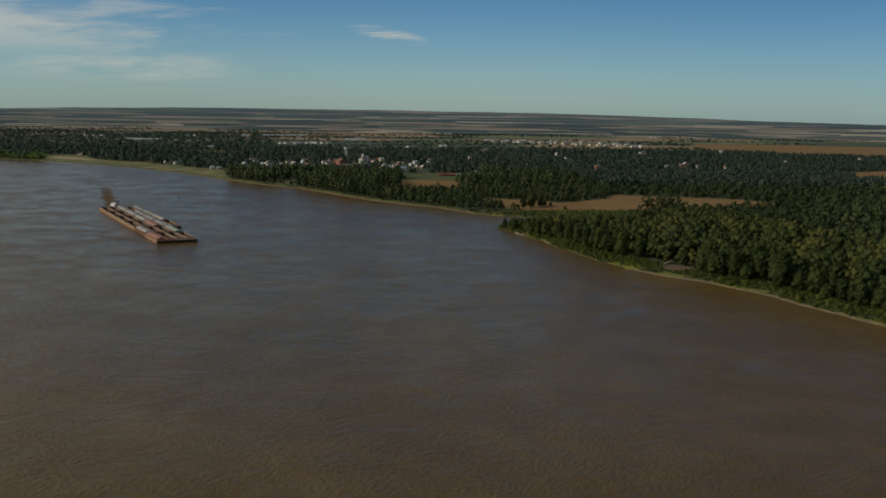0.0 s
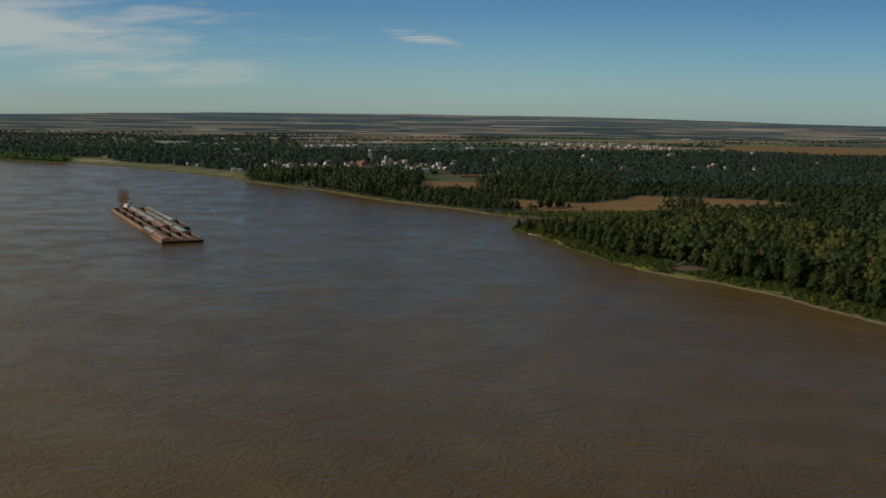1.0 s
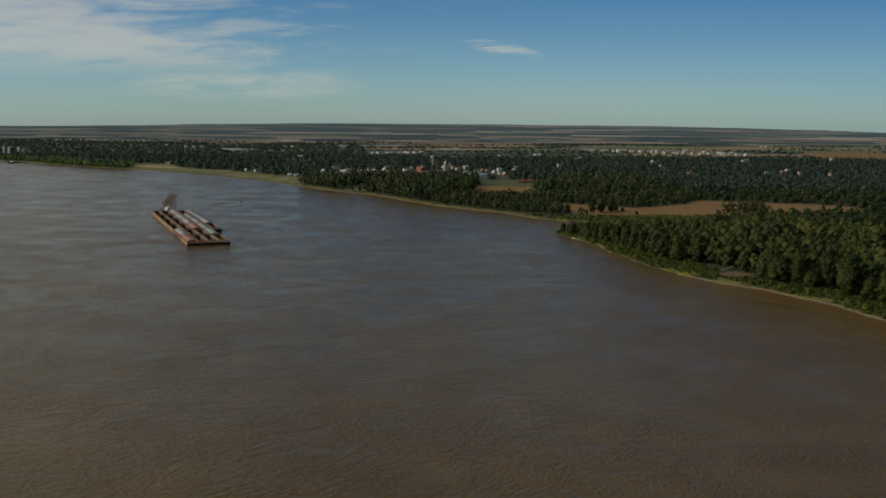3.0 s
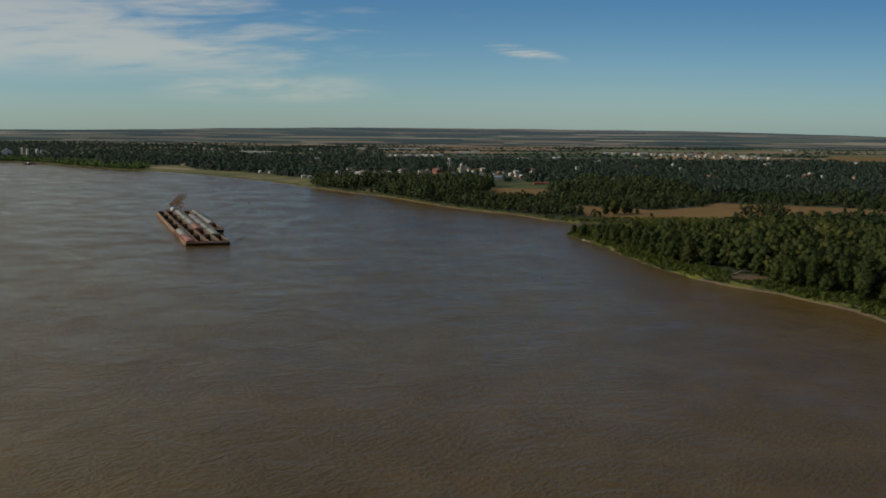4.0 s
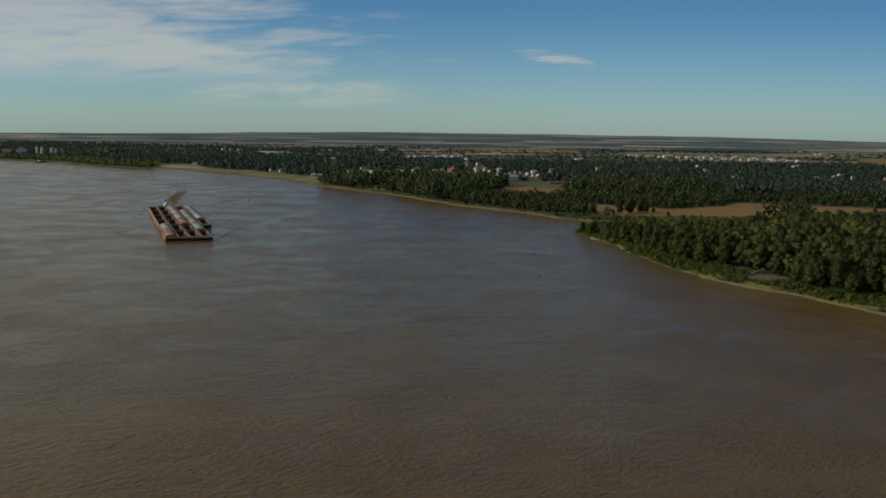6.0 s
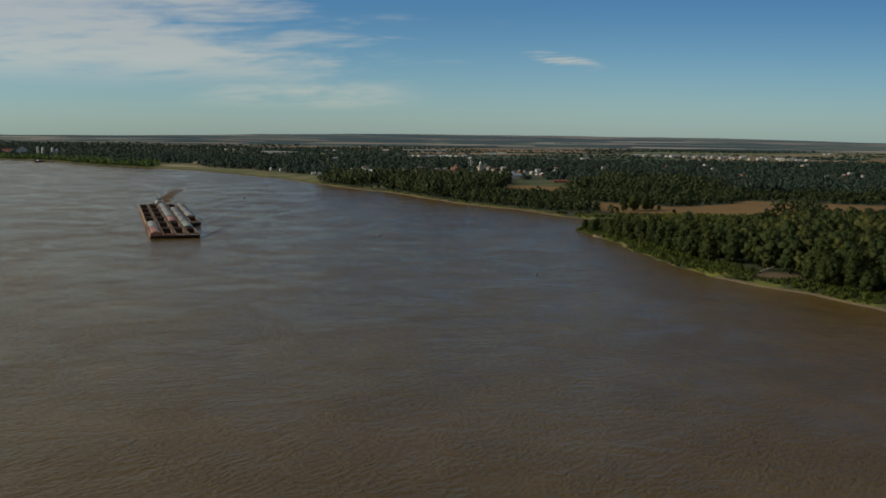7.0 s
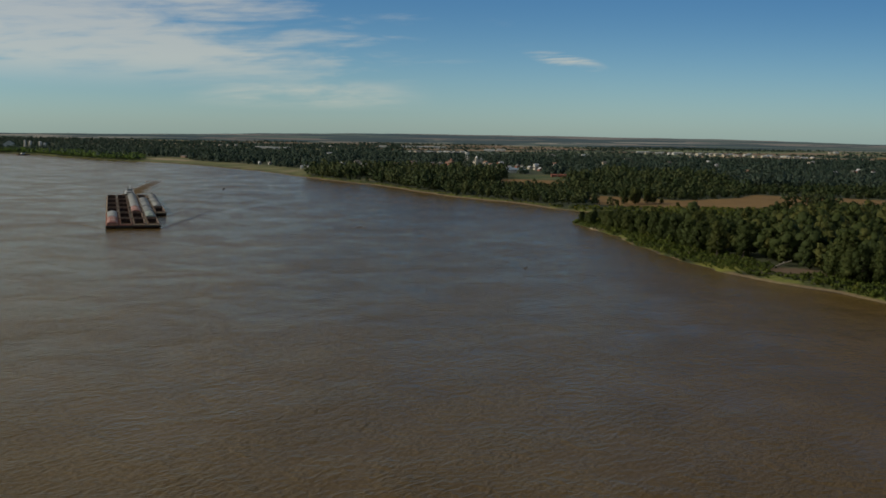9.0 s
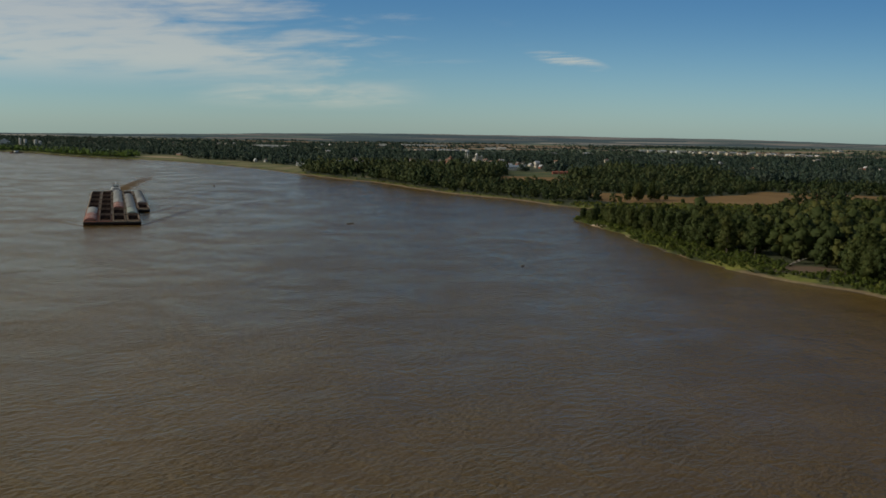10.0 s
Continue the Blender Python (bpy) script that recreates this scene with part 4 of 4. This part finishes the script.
def towboat():
    ob = thing("towboat", on_tow(24.0, 6 * BARGE_L + 0.6), "white river towboat with stacked decks pushing the barges", "towboat")
    w, l = 12.0, 38.0
    bm = bmesh.new()
    outline = [(-w / 2, 0), (w / 2, 0), (w / 2, l - 3), (w / 2 - 2, l), (-w / 2 + 2, l), (-w / 2, l - 3)]
    lo, hi = [bm.verts.new((x, y, -1.5)) for x, y in outline], [bm.verts.new((x, y, 2.4)) for x, y in outline]
    bm.faces.new(lo[::-1])
    bm.faces.new(hi)
    for i in range(6):
        j = (i + 1) % 6
        bm.faces.new((lo[i], lo[j], hi[j], hi[i]))
    part("hull", bm, STEEL, ob, "black steel hull")
    for x in (-4.2, 4.2):
        part("push_knee", box(x - 0.6, x + 0.6, -0.4, 1.6, 0.2, 5.2, 0.1), STEEL, ob)
    levels = ((6.0, 34.0, 8.6, 2.4, 4.6), (8.0, 27.0, 7.0, 4.7, 6.8), (9.0, 14.0, 4.6, 6.9, 9.4))
    for i, (ya, yb, ww, za, zb) in enumerate(levels):
        name = "wheelhouse" if i == 2 else "deckhouse"
        house = part(name, box(-ww / 2, ww / 2, ya, yb, za, zb, 0.12), BOAT_WHITE, ob)
        part("roof", box(-ww / 2 - 0.7, ww / 2 + 0.7, ya - 0.9, yb + 0.9, zb, zb + 0.1), BOAT_TRIM if i == 2 else BOAT_WHITE, house)
        count = 3 if i == 2 else 8
        for s in (-1, 1):
            for q in range(count):
                y = ya + (yb - ya) * (q + 0.5) / count
                part("window", box(s * ww / 2 - 0.03, s * ww / 2 + 0.03, y - 0.55, y + 0.55, zb - 1.6, zb - 0.6), WINDOW, house)
        for q in range(4):
            x = -ww / 2 + ww * (q + 0.5) / 4
            part("window", box(x - ww / 10, x + ww / 10, ya - 0.03, ya + 0.03, zb - 1.6, zb - 0.5), WINDOW, house)
    for x in (-2.4, 2.4):
        bm = bmesh.new()
        add_tube(bm, (x, 24, 6.9), (x, 24, 9.6), 0.7, 0.6, 12)
        add_tube(bm, (x, 24, 9.6), (x, 24.3, 10.1), 0.66, 0.66, 12)
        part("funnel", bm, STEEL, ob, "black exhaust funnel")
    bm = bmesh.new()
    add_tube(bm, (0, 12, 9.5), (0, 12, 14.0), 0.14, 0.07, 6)
    add_tube(bm, (-1.0, 12, 12.8), (1.0, 12, 12.8), 0.06, 0.06, 6)
    part("mast", bm, BOAT_WHITE, ob)
    part("radar", box(-1.3, 1.3, 11.8, 12.05, 11.2, 11.4, 0.05), BOAT_WHITE, ob)
    return ob


towboat()

# ------------------------------------------------------------------ wakes and wash


def ridge(name, label, points, width, height, mat):
    """A low swell on the water along a line, as a rounded strip that tapers to both ends."""
    p = rounded(points, 3)
    side = np.gradient(p, axis=0)
    side = np.stack([-side[:, 1], side[:, 0]], 1) / np.hypot(side[:, 0], side[:, 1])[:, None]
    k = len(p)
    taper = np.sin(np.linspace(0.12, math.pi, k)) ** 0.6
    verts = []
    for q in (-1, -0.6, -0.25, 0.0, 0.25, 0.6, 1):
        h = height * (math.cos(q * math.pi) + 1) / 2
        verts.append(np.column_stack([p + side * (q * width / 2 * (0.4 + 0.6 * taper))[:, None], h * taper + 0.01]))
    verts = np.concatenate(verts)
    i = np.concatenate([np.arange(k - 1) + r * k for r in range(6)])
    me = mesh_of(name, verts, np.stack([i, i + 1, i + k + 1, i + k], 1), [mat], True)
    return tagged(link(name, me), label, "wake", kind="stuff")


def tow_line(*pairs):
    return [tuple((TOW_AT + TOW_SIDE * a + TOW_BACK * b).xy) for a, b in pairs]


WAVE = "low smooth bow wave spreading from the barges"
ridge("bow_wave", WAVE, tow_line((-0.5, 0), (-14, 30), (-27, 56), (-48, 96)), 4.0, 0.45, WATER)
ridge("bow_wave", WAVE, tow_line((41, 0), (57, 48), (76, 108), (96, 175)), 4.5, 0.7, WATER)
ridge("bow_wave", WAVE, tow_line((52, 116), (70, 168), (93, 240)), 4.5, 0.5, WATER)
ridge("bow_wave", WAVE, tow_line((52, 150), (68, 205), (88, 280)), 4.2, 0.42, WATER)
ridge("bow_wave", WAVE, tow_line((53, 186), (67, 245), (84, 315)), 4.2, 0.4, WATER)

chop = np.random.default_rng(9)
for k in range(18):
    a, b = chop.uniform(58, 150), chop.uniform(60, 420)
    run = chop.uniform(18, 48)
    ridge("wake_wave", "small steep wave in the tow's spreading wake", tow_line((a, b), (a + run * 0.36, b + run * 0.9), (a + run * 0.9, b + run * 2)), chop.uniform(2.2, 4.0), chop.uniform(0.16, 0.32), WATER)

# a floating channel buoy
buoy = thing("buoy", pose(-279, 1266, 0), "dark steel channel buoy afloat on the river", "buoy")
bm = bmesh.new()
add_tube(bm, (0, 0, -0.6), (0, 0, 0.8), 1.5, 1.3, 12)
part("float", bm, STEEL, buoy)
bm = bmesh.new()
add_tube(bm, (0, 0, 0.8), (0, 0, 1.7), 0.8, 0.25, 8)
part("topmark", bm, STEEL, buoy)

for x, y, turn, ll in ((-72, 804, 20, 6), (44, 569, 60, 5), (9, 582, 100, 3.5)):
    drift = thing("driftwood", pose(x, y, 0.05, 0, 0, turn), "dark waterlogged branch floating on the river", "log", "driftwood on the river")
    bm = bmesh.new()
    add_tube(bm, (-ll / 2, 0, 0), (0, 0.3, 0.12), 0.32, 0.28, 8)
    add_tube(bm, (0, 0.3, 0.12), (ll / 2, 0, 0.3), 0.28, 0.12, 8)
    part("trunk", bm, BARK, drift)
    bm = bmesh.new()
    add_tube(bm, (ll * 0.1, 0.2, 0.1), (ll * 0.35, -0.9, 1.0), 0.13, 0.05, 6)
    part("branch", bm, BARK, drift)

# drift log in the clearing of the near bank
log_at = Vector((197, 577, ground_height(197, 577)))
log = thing("fallen_tree", Matrix.Translation(log_at) @ Matrix.Rotation(radians(43), 4, "Z"), "bleached fallen tree trunk lying up the bank", "log")
bm = bmesh.new()
add_tube(bm, (-9.3, 0, 0.2), (0, 0.4, 1.5), 0.62, 0.5, 9)
add_tube(bm, (0, 0.4, 1.5), (9.3, 0, 2.6), 0.5, 0.2, 9)
part("trunk", bm, DEADWOOD, log)
bm = bmesh.new()
add_tube(bm, (2.6, 0.3, 1.9), (6.5, 3.2, 2.9), 0.24, 0.07, 6)
add_tube(bm, (4.6, 0.2, 2.1), (7.6, -2.4, 3.7), 0.2, 0.06, 6)
part("branch", bm, DEADWOOD, log)
for x, y, turn, ll in ((200, 531, 75, 5), (193, 527, 20, 4), (126, 809, 130, 8), (119, 822, 110, 5), (230, 462, 60, 5)):
    drift = thing("driftwood", Matrix.Translation((x, y, ground_height(x, y) + 0.15)) @ Matrix.Rotation(radians(turn), 4, "Z"), "pale driftwood log at the water's edge", "log", "driftwood on the bank")
    bm = bmesh.new()
    add_tube(bm, (-ll / 2, 0, 0), (0, 0.2, 0.1), 0.3, 0.26, 8)
    add_tube(bm, (0, 0.2, 0.1), (ll / 2, 0, 0.1), 0.26, 0.14, 8)
    part("trunk", bm, DEADWOOD, drift)

# ------------------------------------------------------------------ the town
SIDING = painted("white_siding", (0.56, 0.56, 0.53), (0.58, 0.55, 0.50), 0.7, 0.1, 0.3)
CREAM = painted("cream_stone", (0.52, 0.47, 0.38), (0.50, 0.44, 0.34), 0.8, 0.1, 0.3)
BRICK = painted("red_brick", (0.27, 0.115, 0.08), (0.24, 0.09, 0.06), 0.85, 0.15, 0.35)
BARN_RED = painted("barn_red", (0.31, 0.105, 0.07), (0.24, 0.09, 0.065), 0.7, 0.15, 0.3)
SHINGLE = painted("grey_shingle", (0.20, 0.19, 0.18), (0.12, 0.115, 0.11), 0.9, 0.15, 0.4)
SHINGLE_BROWN = painted("brown_shingle", (0.22, 0.14, 0.10), (0.13, 0.09, 0.07), 0.9, 0.15, 0.4)
TIN = painted("pale_tin_roof", (0.62, 0.63, 0.64), (0.45, 0.43, 0.41), 0.45, 0.1, 0.35, 0.2)
TIN_BLUE = painted("blue_tin_roof", (0.30, 0.38, 0.46), (0.24, 0.30, 0.36), 0.45, 0.1, 0.3, 0.2)
CONCRETE = painted("silo_concrete", (0.58, 0.56, 0.52), (0.42, 0.40, 0.36), 0.85, 0.08, 0.4)


def gable(w, l, eave, rise, over=0.5, thick=0.25):
    """A pitched roof with thickness, ridge along y."""
    bm = bmesh.new()
    prof = [(-w / 2 - over, eave - 0.15), (0, eave + rise), (w / 2 + over, eave - 0.15), (w / 2 + over, eave - 0.15 + thick), (0, eave + rise + thick), (-w / 2 - over, eave - 0.15 + thick)]
    ends = [[bm.verts.new((x, y, z)) for x, z in prof] for y in (-l / 2 - over, l / 2 + over)]
    for i in range(6):
        j = (i + 1) % 6
        bm.faces.new((ends[0][i], ends[1][i], ends[1][j], ends[0][j]))
    bm.faces.new(ends[0])
    bm.faces.new(ends[1][::-1])
    return bm


def walls(w, l, eave, rise):
    bm = bmesh.new()
    prof = [(-w / 2, -1.0), (w / 2, -1.0), (w / 2, eave), (0, eave + rise * 0.97), (-w / 2, eave)]
    ends = [[bm.verts.new((x, y, z)) for x, z in prof] for y in (-l / 2, l / 2)]
    for i in range(5):
        j = (i + 1) % 5
        bm.faces.new((ends[0][i], ends[0][j], ends[1][j], ends[1][i]))
    bm.faces.new(ends[0][::-1])
    bm.faces.new(ends[1])
    return bm


def building(name, label, category, x, y, turn, w, l, eave, rise, wall, roof, group="", windows=True, chimney=False):
    ob = thing(name, Matrix.Translation((x, y, ground_height(x, y))) @ Matrix.Rotation(radians(turn), 4, "Z"), label, category, group)
    body = part("wall", walls(w, l, eave, rise), wall, ob)
    top = part("roof", gable(w, l, eave, rise), roof, ob)
    if windows:
        n = max(2, int(l / 3.5))
        for i in range(n):
            v = -l / 2 + l * (i + 0.5) / n
            for s in (-1, 1):
                part("window", box(s * w / 2 - 0.05, s * w / 2 + 0.05, v - 0.5, v + 0.5, eave - 2.0, eave - 0.7), WINDOW, body)
        for v in (-l / 2, l / 2):
            for u in (-w / 4, w / 4):
                part("window", box(u - 0.5, u + 0.5, v - 0.05, v + 0.05, eave - 2.0, eave - 0.7), WINDOW, body)
        part("door", box(-0.5, 0.5, -l / 2 - 0.06, -l / 2 + 0.06, 0.1, 2.2), BOAT_TRIM, body)
    if chimney:
        part("chimney", box(w * 0.2, w * 0.2 + 0.8, -0.4, 0.4, eave, eave + rise + 1.2), BRICK, top)
    return ob


town = np.random.default_rng(5)
for k, (x, y) in enumerate(HOUSES):
    two = town.uniform() < 0.45
    wall = (SIDING, SIDING, CREAM, BRICK)[int(town.integers(0, 4))] if k not in (2, 7, 8, 30) else SIDING
    small = 0.55 if x < -200 else 0.8 if k > 33 else 0.62 if x > 250 else 1.0
    roof = (SHINGLE, SHINGLE_BROWN, TIN)[int(town.integers(0, 3))]
    word = {"white_siding": "white clapboard", "cream_stone": "cream stucco", "red_brick": "red brick"}[wall.name]
    rword = {"grey_shingle": "grey shingle", "brown_shingle": "brown shingle", "pale_tin_roof": "pale tin"}[roof.name]
    building("house", f"{'two-storey' if two else 'low'} {word} house under a {rword} roof", "house", x, y, 24 + 90 * int(town.integers(0, 2)) + town.uniform(-6, 6), town.uniform(8, 11) * small, town.uniform(11, 17) * small, 3.0 if x < -200 else 6.0 if two else 3.6, town.uniform(2.2, 3.4), wall, roof, "houses of the river town", k < 34, town.uniform() < 0.5)
FAR_MORE = [(x + dx, y + dy) for x, y in FAR_HOUSES if x > -120 for dx, dy in ((0, 0), (19, 34))]
for x, y in FAR_MORE + [h for h in FAR_HOUSES if h[0] <= -120]:
    wall, roof = (SIDING, CREAM)[int(town.integers(0, 2))], (SHINGLE, TIN)[int(town.integers(0, 2))]
    building("house", f"far pale house under a {'grey shingle' if roof is SHINGLE else 'pale tin'} roof among fields", "house", x, y, 24 + 90 * int(town.integers(0, 2)), town.uniform(10, 14), town.uniform(14, 22), town.uniform(3, 4.6), 2.0, wall, roof, "far houses on the plain", False)
for x, y in FAR_ROW:
    roof = (TIN, SHINGLE)[int(town.integers(0, 2))]
    building("house", f"far cream two-storey block under a {'grey shingle' if roof is SHINGLE else 'pale tin'} roof", "house", x, y, 10 + 90 * int(town.integers(0, 2)), town.uniform(9, 13), town.uniform(12, 20), town.uniform(4.5, 7), 2.0, (CREAM, SIDING, CREAM)[int(town.integers(0, 3))], roof, "far houses on the plain", False)
for x, y, l, w in WAREHOUSES:
    building("warehouse", "long low white metal warehouse out on the plain", "warehouse", x, y, 90 + town.uniform(-6, 6), w, l, 6.0, 1.2, SIDING, SIDING, "warehouses", False)
for x, y in RED_SHEDS:
    last = (x, y) == RED_SHEDS[-1]
    building("shed", "small white storage shed by the meadow" if last else "small bright red storage shed by the meadow", "shed", x, y, 98, 7.0, 9.5, 3.2, 1.4, SIDING if last else BARN_RED, TIN if last else BARN_RED, "sheds by the meadow", False)
building("hall", "long low hall under a blue-grey tin roof", "hall", *BLUE_HALL, 96, 17.0, 32.0, 5.0, 3.2, SIDING, TIN_BLUE, "", True)
court = building("courthouse", "red brick courthouse with a pitched roof and turret", "courthouse", *COURTHOUSE, 20, 16.0, 24.0, 8.5, 4.0, BRICK, SHINGLE_BROWN)
part("turret", box(-2.4, 2.4, -2.4, 2.4, 9, 15, 0.15), BRICK, court)
bm = bmesh.new()
add_tube(bm, (0, 0, 15), (0, 0, 18.5), 3.4, 0.1, 4)
part("spire", bm, SHINGLE_BROWN, court)
church = building("church", "cream stone church with a square bell tower", "church", *CHURCH, 10, 15.0, 26.0, 11.0, 5.0, CREAM, SHINGLE)
for s in (-1, 1):
    tower = part("bell_tower", box(s * 5 - 2.4, s * 5 + 2.4, -15.5, -11, -1, 19.5 if s < 0 else 16.5, 0.15), CREAM, church)
    bm = bmesh.new()
    add_tube(bm, (s * 5, -13.2, 19.5 if s < 0 else 16.5), (s * 5, -13.2, 23.5 if s < 0 else 19), 3.2, 0.1, 4)
    part("cap", bm, TIN, tower)
tower = thing("water_tower", pose(*WATER_TOWER, ground_height(*WATER_TOWER)), "white steel water tower on legs above the trees", "water tower")
bm = bmesh.new()
bmesh.ops.create_uvsphere(bm, u_segments=20, v_segments=12, radius=5.0)
bmesh.ops.scale(bm, vec=(1, 1, 0.7), verts=bm.verts[:])
bmesh.ops.translate(bm, vec=(0, 0, 19), verts=bm.verts[:])
part("tank", bm, SIDING, tower)
for i in range(5):
    a = i * math.tau / 5
    bm = bmesh.new()
    add_tube(bm, (6.5 * math.cos(a), 6.5 * math.sin(a), -0.5), (4.2 * math.cos(a), 4.2 * math.sin(a), 18), 0.35, 0.3, 8)
    part("leg", bm, SIDING, tower)
bm = bmesh.new()
add_tube(bm, (0, 0, -0.5), (0, 0, 16), 0.8, 0.8, 10)
part("riser", bm, SIDING, tower)

# grain terminal on the far bend
for (x, y), top, r in zip(SILOS, (23, 21, 20, 16), (3.2, 4.2, 4.6, 4.2)):
    silo = thing("silo", pose(x, y, ground_height(x, y)), "tall round grey concrete grain silo", "silo", "grain silos")
    bm = bmesh.new()
    add_tube(bm, (0, 0, -0.5), (0, 0, top - 2.5), r, r, 20)
    part("drum", bm, CONCRETE, silo)
    bm = bmesh.new()
    add_tube(bm, (0, 0, top - 2.5), (0, 0, top), r + 0.2, 0.6, 20)
    part("cone", bm, TIN, silo)
building("warehouse", "big white grain warehouse by the river", "warehouse", -1262, 3000, 20, 30, 34, 11, 9, SIDING, TIN, "warehouses", False)
building("warehouse", "grain warehouse under a rust-orange roof", "warehouse", -1302, 2990, 110, 20, 26, 8, 6, SIDING, BARN_RED, "warehouses", False)
pier = thing("mooring_barge", pose(-1000, 2445, 0, 0, 0, 60), "low dark mooring barge lying at the far bank", "barge")
part("hull", box(-16, 16, -4, 4, -1, 2.6, 0.2), STEEL, pier)
part("deckhouse", box(-5, 3, -2.4, 2.4, 2.6, 5.4, 0.1), BOAT_WHITE, pier)
building("pavilion", "low open-sided park pavilion by the levee", "pavilion", -600, 2375, 40, 9, 22, 3.4, 1.6, SHINGLE_BROWN, SHINGLE, "", False)
